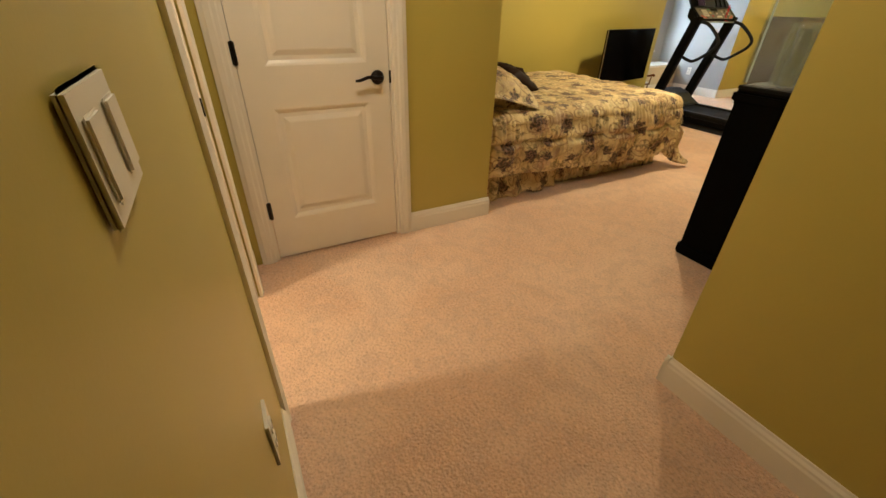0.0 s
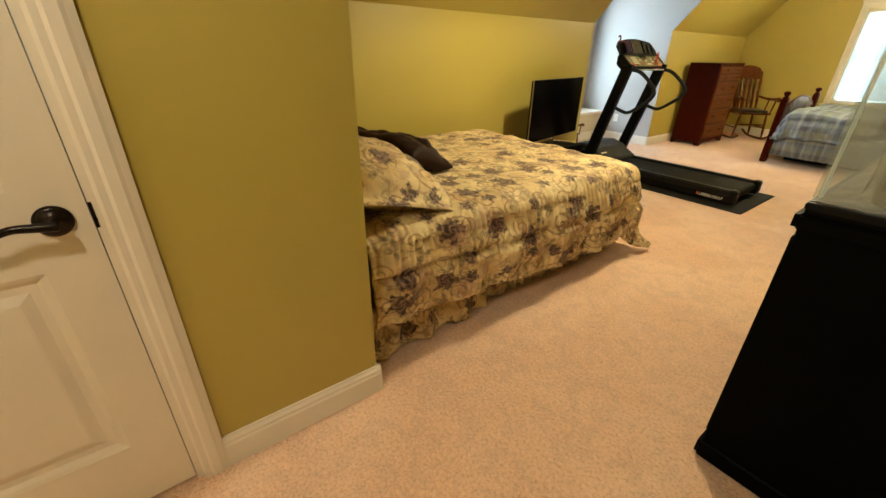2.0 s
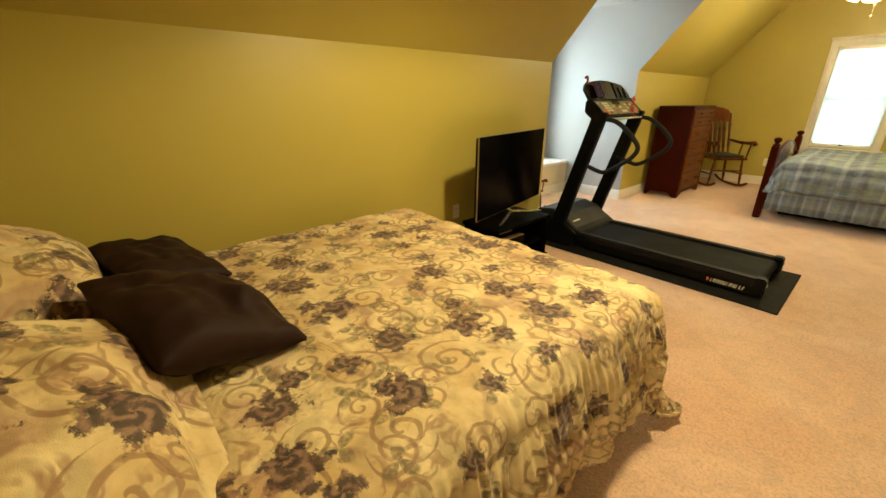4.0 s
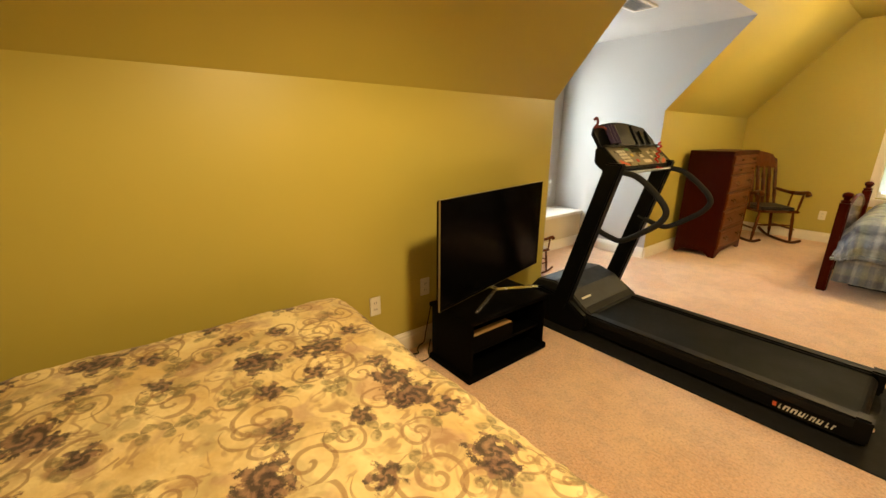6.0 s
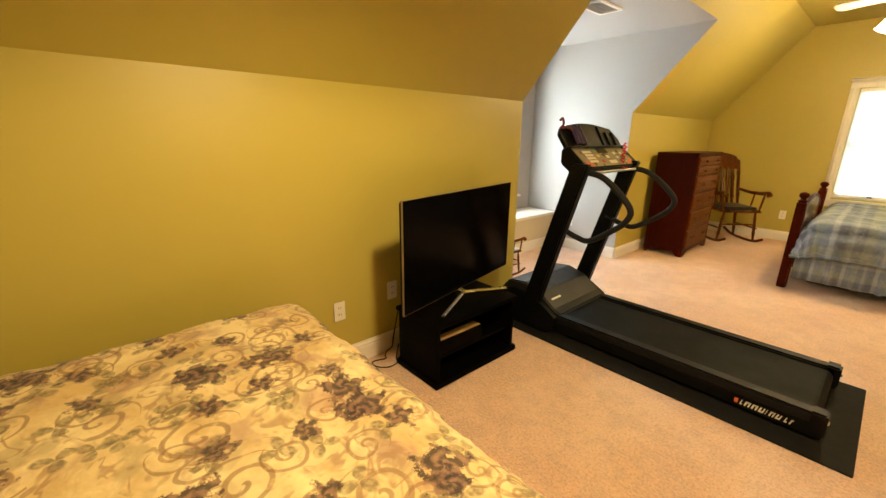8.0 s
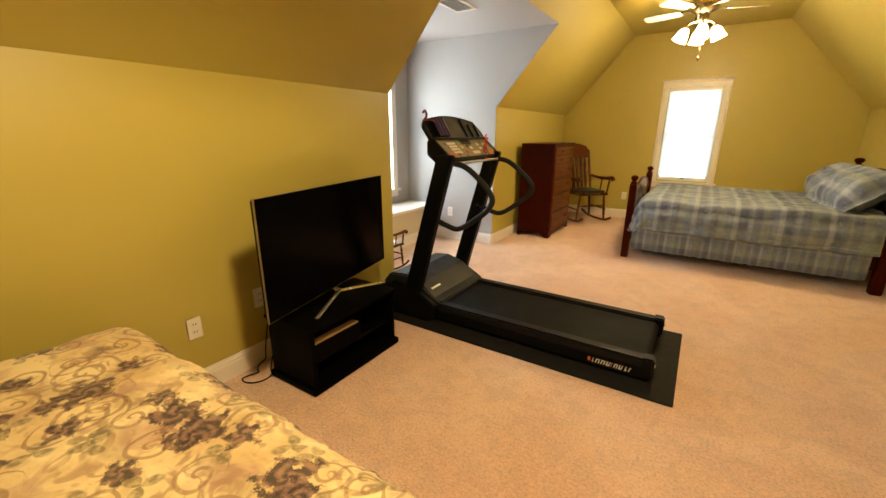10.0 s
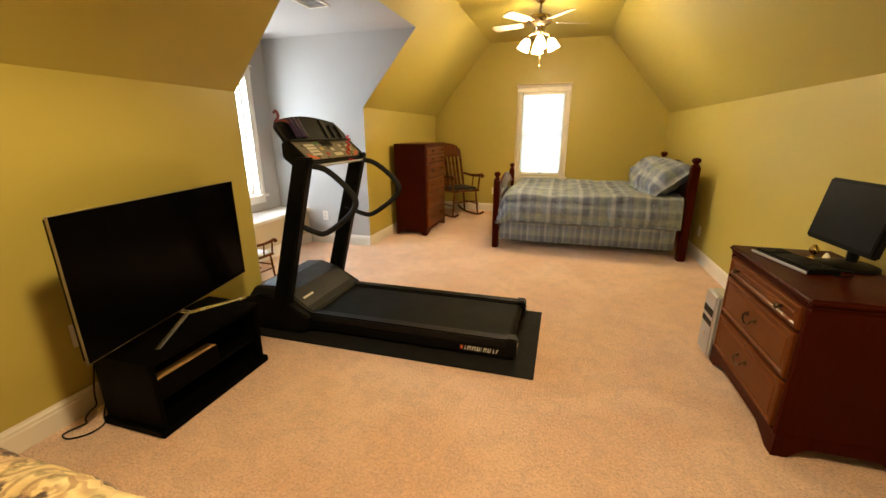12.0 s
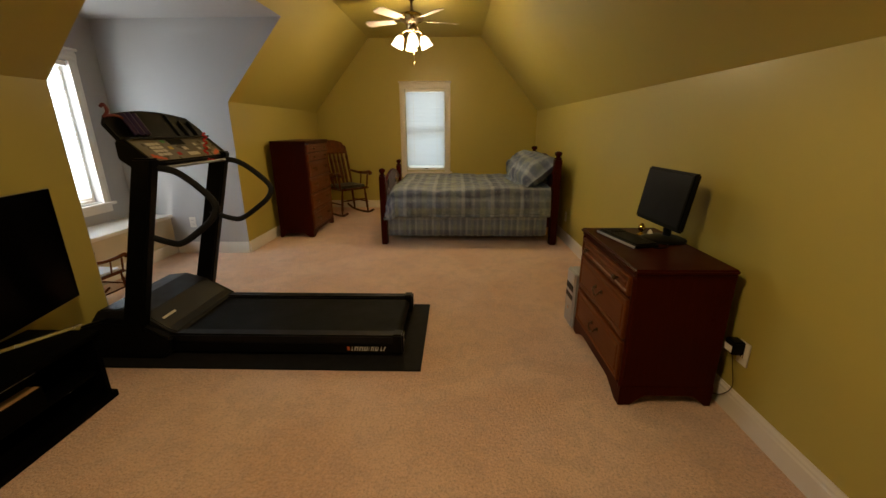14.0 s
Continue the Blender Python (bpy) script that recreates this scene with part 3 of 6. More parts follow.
def window(name, label, origin, turn, width, z0, z1, depth, gap=0.008):
    """A cased window in local axes: x along the wall, y into the wall, z up."""
    w = new(name)
    w.matrix_world = pose(*origin, 0, 0, turn)
    tagged(w, label, kind="structure")
    h, c = width / 2, 0.085
    for side in (-1, 1):
        bm = bmesh.new()
        drawn(bm, [(a * 1.1, b * 1.13) for a, b in CASE], (side * h, 0, z0 - 0.02), (side * h, 0, z1 + (0.0)), (0, -1, 0), (side, 0, 0))
        part("window_casing", bm, TRIM, w)
    bm = bmesh.new()
    drawn(bm, [(a * 1.2, b * 1.13) for a, b in CASE], (-h - c, 0, z1), (h + c, 0, z1), (0, -1, 0), (0, 0, 1))
    drawn(bm, [(0, 0), (0.032, 0), (0.038, 0.012), (0.026, 0.024), (0, 0.024)], (-h - c - 0.012, 0, z1 + c), (h + c + 0.012, 0, z1 + c), (0, -1, 0), (0, 0, 1))
    part("window_head", bm, TRIM, w)
    part("window_sill", boxes(((-h - c - 0.03, -0.05, z0 - 0.035), (h + c + 0.03, 0.0, z0 - 0.008)), ((-h, 0.0, z0 - 0.03), (h, depth, z0 - 0.006)), bevel=0.006), TRIM, w)
    part("window_apron", boxes(((-h - c, -0.016, z0 - 0.105), (h + c, 0.0, z0 - 0.036)), bevel=0.004), TRIM, w)
    f = 0.035
    bm = bmesh.new()
    ys = (depth - 0.05, depth - 0.01)
    zm = (z0 + z1) / 2
    for lo, hi in (((-h, z0 - 0.006), (-h + f, z1)), ((h - f, z0 - 0.006), (h, z1)), ((-h + f, z0 - 0.006), (h - f, z0 + 0.05)), ((-h + f, z1 - f), (h - f, z1)), ((-h + f, zm - 0.025), (h - f, zm + 0.025))):
        box(bm, (lo[0], ys[0], lo[1]), (hi[0], ys[1], hi[1]))
    part("window_frame", finish(bm, 0.003), TRIM, w)
    for a, b in ((z0 + 0.05, zm - 0.025), (zm + 0.025, z1 - f)):
        pane = part("pane", boxes(((-h + f, depth - 0.034, a), (h - f, depth - 0.030, b))), GLASS, w)
        pane.visible_shadow = False
    part("sash_lock", boxes(((-0.05, depth - 0.075, z0 + 0.012), (0.05, depth - 0.05, z0 + 0.03)), ((-0.012, depth - 0.085, z0 + 0.018), (0.03, depth - 0.07, z0 + 0.045)), bevel=0.003), BRONZE, w, "dark window catch")
    # blind: head rail, slats, cords, bottom rail
    part("blind_rail", boxes(((-h + 0.006, 0.004, z1 - 0.045), (h - 0.006, 0.05, z1 - 0.002)), bevel=0.004), TRIM, w)
    n = int((z1 - z0 - 0.10) / 0.040)
    slat = bmesh.new()
    hw = h - gap
    for k in range(4):
        y0, y1 = -0.025 + k * 0.0125, -0.025 + (k + 1) * 0.0125
        arch = lambda y: 0.004 * (1 - (y / 0.025) ** 2)
        vs = [slat.verts.new(p) for p in ((-hw, y0, arch(y0)), (hw, y0, arch(y0)), (hw, y1, arch(y1)), (-hw, y1, arch(y1)))]
        slat.faces.new(vs)
    bmesh.ops.remove_doubles(slat, verts=slat.verts, dist=1e-5)
    data = mesh("slat", slat, SLAT)
    for k in range(n):
        s = new("slat", data)
        s.parent = w
        s.matrix_local = pose(0, 0.014, z1 - 0.075 - k * 0.040 + random.uniform(-0.001, 0.001), -66 + random.uniform(-2, 2), 0, 0)
    part("bottom_rail", boxes(((-hw, 0.016, z0 + 0.012), (hw, 0.042, z0 + 0.03)), bevel=0.004), TRIM, w)
    for x in (-hw * 0.6, hw * 0.6):
        bm = bmesh.new()
        tube(bm, [(x, -0.004, z1 - 0.04), (x, -0.004, z0 + 0.02)], 0.0015, 5)
        part("ladder_cord", bm, TRIM, w)
    return w


window("window_1", "bright white-cased window with closed white blinds", ((WX0 + WX1) / 2, YN, 0), 0, WX1 - WX0, WZ0, WZ1, T)
window("window_2", "bright dormer window with white blinds over a seat", (DX, (DWY0 + DWY1) / 2, 0), 90, DWY1 - DWY0, DWZ0, DWZ1, T, 0.085)
glowing = glow("bright_sky", (0.86, 0.94, 1.0), 1.7)
structure("backdrop", boxes(((-4.2, 11.6, -0.5), (-0.2, 11.62, 3.6))), glowing, "bright hazy sky")

# dormer seat
bench = thing("window_seat", "white built-in window seat with a pale cushionless top", "bench", (DX, (DY0 + DY1) / 2, 0))
w2 = (DY1 - DY0) / 2 - 0.005
part("front_panel", boxes(((0.38, -w2, 0), (0.40, w2, 0.395))), wall_paint("cream_bench_paint", (0.62, 0.53, 0.36)), bench)
part("seat", boxes(((0.003, -w2, 0.395), (0.425, w2, 0.43)), bevel=0.006), TRIM, bench, "white painted seat board")
part("baseboard", boxes(((0.40, -w2, 0), (0.415, w2, 0.12)), bevel=0.004), TRIM, bench)

# ceiling vent in the dormer
vent = thing("ceiling_vent", "white metal louvred ceiling vent in the dormer", "vent", (-3.92, 6.70, DTOP))
part("frame", boxes(((-0.10, -0.18, -0.012), (0.10, -0.155, -0.001)), ((-0.10, 0.155, -0.012), (0.10, 0.18, -0.001)), ((-0.10, -0.155, -0.012), (-0.075, 0.155, -0.001)), ((0.075, -0.155, -0.012), (0.10, 0.155, -0.001)), bevel=0.002), TRIM, vent)
part("backing", boxes(((-0.075, -0.155, -0.003), (0.075, 0.155, -0.001))), STEEL, vent)
for k in range(9):
    s = part("slat", boxes(((-0.075, -0.006, -0.001), (0.075, 0.006, 0.001))), TRIM, vent)
    s.matrix_local = pose(0, -0.14 + k * 0.035, -0.007, 35, 0, 0)


# ---- doors
def casing(owner, p, run, out, z1, width, name="casing"):
    """Two legs and a head round an opening that starts at p and runs width metres along run."""
    p, run, out = Vector(p), Vector(run), Vector(out)
    legs = ((p, -run), (p + run * width, run))
    for q, side in legs:
        bm = bmesh.new()
        drawn(bm, CASE, q, q + Vector((0, 0, z1)), out, side)
        part(name, bm, TRIM, owner)
    bm = bmesh.new()
    a, b = p - run * 0.075 + Vector((0, 0, z1)), p + run * (width + 0.075) + Vector((0, 0, z1))
    drawn(bm, CASE, a, b, out, (0, 0, 1))
    part(name, bm, TRIM, owner)


d1 = tagged(new("door_1"), "closed white two-panel closet door with bronze lever", kind="structure")
casing(d1, (XD, CY0, 0), (0, 1, 0), (1, 0, 0), DH, CY1 - CY0)
part("jamb", boxes(((XD - T, CY0, 0), (XD, CY0 + 0.018, DH)), ((XD - T, CY1 - 0.018, 0), (XD, CY1, DH)), ((XD - T, CY0 + 0.018, DH - 0.018), (XD, CY1 - 0.018, DH))), TRIM, d1)
y0, y1, x0, x1 = CY0 + 0.021, CY1 - 0.021, XD - 0.040, XD - 0.005
# leaf with two moulded panels
rails = [(0.012, 0.235), (0.80, 0.985), (1.86, DH - 0.022)]
bm = bmesh.new()
st = 0.112
box(bm, (x0, y0, 0.012), (x1, y0 + st, DH - 0.022))
box(bm, (x0, y1 - st, 0.012), (x1, y1, DH - 0.022))
for a, b in rails:
    box(bm, (x0, y0 + st, a), (x1, y1 - st, b))
leaf = part("door_leaf", finish(bm), TRIM, d1)
for a, b in ((0.235, 0.80), (0.985, 1.86)):
    bm = bmesh.new()
    rings = []
    for inset, dx in ((0.0, 0.0), (0.010, -0.004), (0.022, -0.012), (0.040, -0.012), (0.062, -0.003), (0.068, -0.002)):
        rings.append([bm.verts.new((x1 + dx - 0.0005, y, z)) for y, z in ((y0 + st + inset, a + inset), (y1 - st - inset, a + inset), (y1 - st - inset, b - inset), (y0 + st + inset, b - inset))])
    for r, q in zip(rings, rings[1:]):
        for k in range(4):
            bm.faces.new((r[k], r[(k + 1) % 4], q[(k + 1) % 4], q[k]))
    bm.faces.new(rings[-1])
    part("panel", bm, TRIM, leaf)
for z in (0.30, 1.04, 1.80):
    bm = boxes(((XD - 0.006, CY0 + 0.008, z - 0.045), (XD + 0.003, CY0 + 0.030, z + 0.045)))
    lathe(bm, [(0.006, z - 0.048), (0.006, z + 0.048)], (XD + 0.004, CY0 + 0.020, 0), 10)
    part("hinge", bm, BRONZE, d1, "dark bronze hinge")
ly, lz = y1 - 0.062, 0.915
bm = bmesh.new()
lathe(bm, [(0.034, -0.001), (0.034, 0.006), (0.026, 0.011), (0.013, 0.013), (0.012, 0.042)], (x1, ly, lz), 24, 0)
part("rose", bm, BRONZE, leaf, smooth=True)
bm = bmesh.new()
tube(bm, spline([(x1 + 0.045, ly + 0.012, lz), (x1 + 0.047, ly - 0.02, lz + 0.004), (x1 + 0.047, ly - 0.06, lz + 0.008), (x1 + 0.048, ly - 0.10, lz - 0.003), (x1 + 0.044, ly - 0.125, lz - 0.006)], 6), 0.010, 10, taper=lambda t: 1.1 - 0.5 * t)
part("door_lever", bm, BRONZE, leaf, "dark bronze lever handle", smooth=True)
part("strike_plate", boxes(((XD - 0.02, CY1 - 0.019, lz - 0.03), (XD + 0.0015, CY1 - 0.012, lz + 0.03))), BRONZE, d1)

d2 = tagged(new("door_2"), "white-cased open doorway to the bath", kind="structure")
casing(d2, (BX0 + 0.010, YH0, 0), (1, 0, 0), (0, 1, 0), DH, BX1 - BX0 - 0.020)
part("jamb", boxes(((BX0 + 0.001, YH0 - T - 0.01, 0), (BX0 + 0.018, YH0 - 0.009, DH)), ((BX1 - 0.018, YH0 - T - 0.01, 0), (BX1 - 0.001, YH0 - 0.009, DH)), ((BX0 + 0.018, YH0 - T, DH - 0.018), (BX1 - 0.018, YH0, DH))), TRIM, d2)
part("stop", boxes(((BX0 + 0.018, YH0 - T - 0.008, 0), (BX0 + 0.028, YH0 - T + 0.024, DH - 0.02))), TRIM, d2)
part("strike_plate", boxes(((BX0 + 0.016, YH0 - 0.052, 0.862), (BX0 + 0.0205, YH0 - 0.0095, 0.926))), BRONZE, d2)

# bath floor: large tiles, a green strip, and a printed curtain
bath = bpy.data.objects["floor_bath"]
for i in range(6):
    for j in range(6):
        ax, ay = -2.72 + i * 0.46, 0.395 - 0.30 - j * 0.36
        tile = part("tile", boxes(((ax, ay - 0.352, -0.02), (ax + 0.452, ay, 0.0)), bevel=0.003, segments=1), BATH_TILE, bath)
for i in range(6):
    ax = -2.72 + i * 0.46
    part("tile", boxes(((ax, 0.125, -0.02), (ax + 0.452, 0.395, 0.0)), bevel=0.003, segments=1), BATH_TILE, bath)
    part("border_tile", boxes(((ax, 0.099, -0.02), (ax + 0.455, 0.121, 0.0005)), bevel=0.002, segments=1), GREEN_TILE, bath, "narrow green border tile")
cm, nt, b = mat("printed_bath_curtain")
flower = noise_tex(nt, coords(nt), 9, 4, 0.6, 0.6)
nt.links.new(ramp(nt, flower, (0.40, (0.72, 0.60, 0.36)), (0.57, (0.70, 0.57, 0.34)), (0.66, (0.42, 0.30, 0.17))), b.inputs["Base Color"])
b.inputs["Roughness"].default_value = 0.8
bm = bmesh.new()
rows = []
for k in range(121):
    s = k / 120
    rows.append([bm.verts.new((-2.56 + 0.025 * math.sin(s * 75) + 0.012 * math.sin(s * 31), 0.30 - 1.5 * s, z)) for z in (0.05, 0.7, 1.4, 2.0)])
for a, c in zip(rows, rows[1:]):
    for k in range(3):
        bm.faces.new((a[k], a[k + 1], c[k + 1], c[k]))
curtain = part("shower_curtain", bm, cm, smooth=True)
mod = curtain.modifiers.new("thick", "SOLIDIFY")
mod.thickness = 0.002
tagged(curtain, "cream shower curtain printed with brown flowers, drawn", "curtain")
bm = bmesh.new()
tube(bm, [(-2.56, YH0 - T, 2.02), (-2.56, -1.7, 2.02)], 0.0125, 12)
tagged(part("curtain_rod", bm, CHROME, smooth=True), "chrome rod above the cream shower curtain", "curtain rod")


# ---- wall plates
def outlet(at, turn, label="ivory duplex outlet plate low on the wall"):
    """Faces local -y."""
    o = thing("outlet", label, "outlet", at, turn, "wall outlets")
    part("plate", boxes(((-0.036, -0.006, -0.058), (0.036, 0.0, 0.058)), bevel=0.003), IVORY, o)
    for z in (-0.02, 0.02):
        bm = bmesh.new()
        lathe(bm, [(0.0165, -0.009), (0.0165, -0.004)], (0, 0, z), 16, 1)
        s = part("socket", bm, IVORY, o)
        for x in (-0.006, 0.006):
            part("slot", boxes(((x - 0.0015, -0.0096, z - 0.003), (x + 0.0015, -0.0085, z + 0.007))), BLACK, s)
    return o


first = outlet((XL, 4.36, 0.362), 90, "ivory duplex outlet on the knee wall beside the bed")
for at, turn in (((-4.61, DY1 - 0.004, 0.345), 0), ((-2.98, YN, 0.345), 0), ((XR, 8.27, 0.30), -90), ((XR, 5.235, 0.325), -90), ((XL, 4.72, 0.40), 90)):
    tagged(copy_thing(first, pose(*at, 0, 0, turn)), "ivory duplex outlet plate low on the wall")
low = tagged(copy_thing(first, pose(-0.51, YH0, 0.55, 0, 0, 180)), "ivory outlet plate on the hall wall")

sw = thing("light_switch", "white double rocker light switch plate on the hall wall", "light switch", (-0.258, YH0 + 0.001, 1.157), 180)
part("plate", boxes(((-0.047, -0.005, -0.036), (0.047, 0.0, 0.036)), bevel=0.003), IVORY, sw)
for x in (-0.024, 0.024):
    part("rocker", boxes(((x - 0.014, -0.008, -0.022), (x + 0.014, -0.0045, 0.022)), bevel=0.0015), IVORY, sw)

adapter = thing("power_adapter", "black plug-in power adapter in the wall outlet", "adapter", (XR - 0.0095, 5.252, 0.350), -90)
part("body", boxes(((-0.032, -0.055, -0.030), (0.032, 0.0, 0.034)), bevel=0.006), BLACK, adapter)
part("sticker", boxes(((-0.024, -0.0565, -0.020), (0.024, -0.0545, 0.012))), IVORY, adapter, "pale rating label")
bm = bmesh.new()
tube(bm, spline([(0, -0.03, -0.03), (0.004, -0.02, -0.10), (0.02, -0.012, -0.20), (-0.03, -0.02, -0.28), (-0.10, -0.03, -0.308), (-0.2, -0.012, -0.31)], 8), 0.0022, 6)
part("cord", bm, ANTIQUE, adapter, "thin brown cord")


# ---- cloth
def drape(w, l, top, drop_side, drop_foot, material, parent, r=0.09, flare=0.10, nu=90, nv=90, wrinkle=0.008, seed=3.0, head=False, floor=0.02, thick=0.018, label="", tips=0.0, gather=0.0035, bulge=0.0, lift=0.0, ear=0.25, seams=(), ruche=105):
    """A cover over a bed: x across (centre 0), y from the head (0) to the foot (l). It falls on both sides and the foot."""
    arc = r * math.pi / 2
    hw, us, vf = w / 2 - r, drop_side - r + arc, drop_foot - r + arc
    grid = []
    fl = l - r
    for j in range(nv + 1):
        row = []
        v = (fl + vf) * j / nv
        for i in range(nu + 1):
            u = -(hw + us) + 2 * (hw + us) * i / nu
            du, dv = max(0.0, abs(u) - hw), max(0.0, v - fl)
            d = math.hypot(du, dv)
            sx = math.copysign(1, u)
            bx, by = sx * min(abs(u), hw), min(v, fl)
            ox, oy = (sx * du / d, dv / d) if d > 0 else (0, 0)
            corner = min(du, dv) / max(us, vf) if d else 0
            lim = d if not tips else min(d, max(us, vf) * (1 + tips * corner))
            if lift and du > dv:
                lim = lim * (1 - (lift * max(0.0, 1 - v / fl) + 0.07 * math.exp(-((v - fl + 0.10) / 0.06) ** 2)) / us)
            if lim < arc:
                a = lim / r
                out, down = r * math.sin(a), r * (1 - math.cos(a))
            else:
                s = lim - arc
                full = us - arc
                out, down = r + s * (flare + ear * corner) + bulge * math.sin(math.pi * min(1.0, s / full) ** 0.8) * (1 - corner), r + s * 0.985
                for at, depth in seams:
                    out -= depth * math.exp(-((d - at) / 0.022) ** 2)
            n1 = noise.noise((u * 4 + seed, v * 4, seed))
            n2 = noise.noise((u * 11, v * 11 + seed, 2 * seed))
            along = v if du > dv else u
            fold = (math.sin(along * 17 + n1 * 2.5) + 0.6 * math.sin(along * 31 + seed + n2)) * min(1.0, d / 0.45) * 0.013
            fold += gather * math.sin(along * ruche + 3 * n1) * min(1.0, d / 0.2) * (0.6 + n2)
            if seams:
                fold += 0.006 * noise.noise((along * 26 + seed, d * 5, 7.0)) * min(1.0, d / 0.12) + 0.004 * noise.noise((along * 60, d * 14, 3.0))
            puff = wrinkle * (n1 + 0.6 * n2)
            x, y, z = bx + ox * (out + fold), by + oy * (out + fold), top - down
            if d < arc:
                z += puff * 1.3
            else:
                x, y = x + ox * puff * 1.6, y + oy * puff * 1.6
            z = max(z, floor + 0.006 * (n2 + 1))
            row.append(((x, y, z), (u + 3 + seed, v + seed), u, v))
        grid.append(row)
    # one quilted cloth with a bound hem
    panels = {}
    for j in range(nv):
        for i in range(nu):
            key = "hem" if i < 3 or i >= nu - 3 or j >= nv - 3 else "cloth"
            panels.setdefault(key, []).append((i, j))
    for kind, cells in panels.items():
        bm = bmesh.new()
        uvl = bm.loops.layers.uv.new("uv")
        made = {}
        for i, j in cells:
            quad = ((i, j), (i + 1, j), (i + 1, j + 1), (i, j + 1))
            for q in quad:
                if q not in made:
                    made[q] = bm.verts.new(grid[q[1]][q[0]][0])
            f = bm.faces.new([made[q] for q in quad])
            f.smooth = True
            for lp, q in zip(f.loops, quad):
                lp[uvl].uv = grid[q[1]][q[0]][1]
        ob = part(kind, bm, material, parent, label)
        mod = ob.modifiers.new("thick", "SOLIDIFY")
        mod.thickness, mod.offset = thick, -1


def cushion(bm, w, h, t, flange=0.0, n=40, seed=1.0, sag=0.0, ruck=0.006):
    """A stuffed cushion in the xy plane with soft corners and, if given, a flat flange."""
    uvl = bm.loops.layers.uv.verify()
    top, bot = [], []
    uvs = {}
    for sgn, grid in ((1, top), (-1, bot)):
        for j in range(n + 1):
            row = []
            for i in range(n + 1):
                a, b = 2 * i / n - 1, 2 * j / n - 1
                fa, fb = w / 2 / (w / 2 + flange), h / 2 / (h / 2 + flange)
                ca, cb = min(1, abs(a) / fa), min(1, abs(b) / fb)
                p = 3.4 if flange > 0.05 else 2.6
                fat = max(0.0, (1 - ca ** p)) ** 0.55 * max(0.0, (1 - cb ** p)) ** 0.55
                pinch = 1 - 0.05 * (1 - abs(b)) * (abs(a) ** 3) - 0.0
                pinch2 = 1 - 0.05 * (1 - abs(a)) * (abs(b) ** 3)
                x, y = a * (w / 2 + flange) * pinch2 * (1 if flange else 1 - 0.04 * (1 - b * b) * abs(a) ** 4), b * (h / 2 + flange) * pinch
                nz = noise.noise((x * 9 + seed, y * 9, seed * 2 + sgn)) * ruck * 2 + noise.noise((x * 22, y * 22 + seed, sgn)) * ruck * 0.7
                edge = 0.004 if i in (0, n) or j in (0, n) else 0.006
                z = sgn * (edge + fat * t / 2 + nz * (0.3 + fat)) - sag * (a * a + b * b) * t * 0.2
                v = bm.verts.new((x, y, z))
                uvs[v] = (x + seed - z * sgn * a ** 5 * 1.1, y + 2 * seed - z * sgn * b ** 5 * 1.1)
                row.append(v)
            grid.append(row)
    for sgn, grid in ((1, top), (-1, bot)):
        for j in range(n):
            for i in range(n):
                q = (grid[j][i], grid[j][i + 1], grid[j + 1][i + 1], grid[j + 1][i])
                f = bm.faces.new(q if sgn > 0 else q[::-1])
                f.smooth = True
                for lp in f.loops:
                    lp[uvl].uv = uvs[lp.vert]
    rim_t = [top[0][i] for i in range(n)] + [top[j][n] for j in range(n)] + [top[n][n - i] for i in range(n)] + [top[n - j][0] for j in range(n)]
    rim_b = [bot[0][i] for i in range(n)] + [bot[j][n] for j in range(n)] + [bot[n][n - i] for i in range(n)] + [bot[n - j][0] for j in range(n)]
    m = len(rim_t)
    for k in range(m):
        f = bm.faces.new((rim_t[k], rim_b[k], rim_b[(k + 1) % m], rim_t[(k + 1) % m]))
        f.smooth = True
        for lp in f.loops:
            lp[uvl].uv = uvs[lp.vert]


def pillow(label, at, rot, w, h, t, material, flange=0.0, seed=1.0, group="", sag=0.0, ruck=0.006, name="pillow"):
    bm = bmesh.new()
    cushion(bm, w, h, t, flange, seed=seed, sag=sag, ruck=ruck)
    ob = part(name, bm, material)
    ob.matrix_world = pose(*at, *rot)
    return tagged(ob, label, "pillow", group)


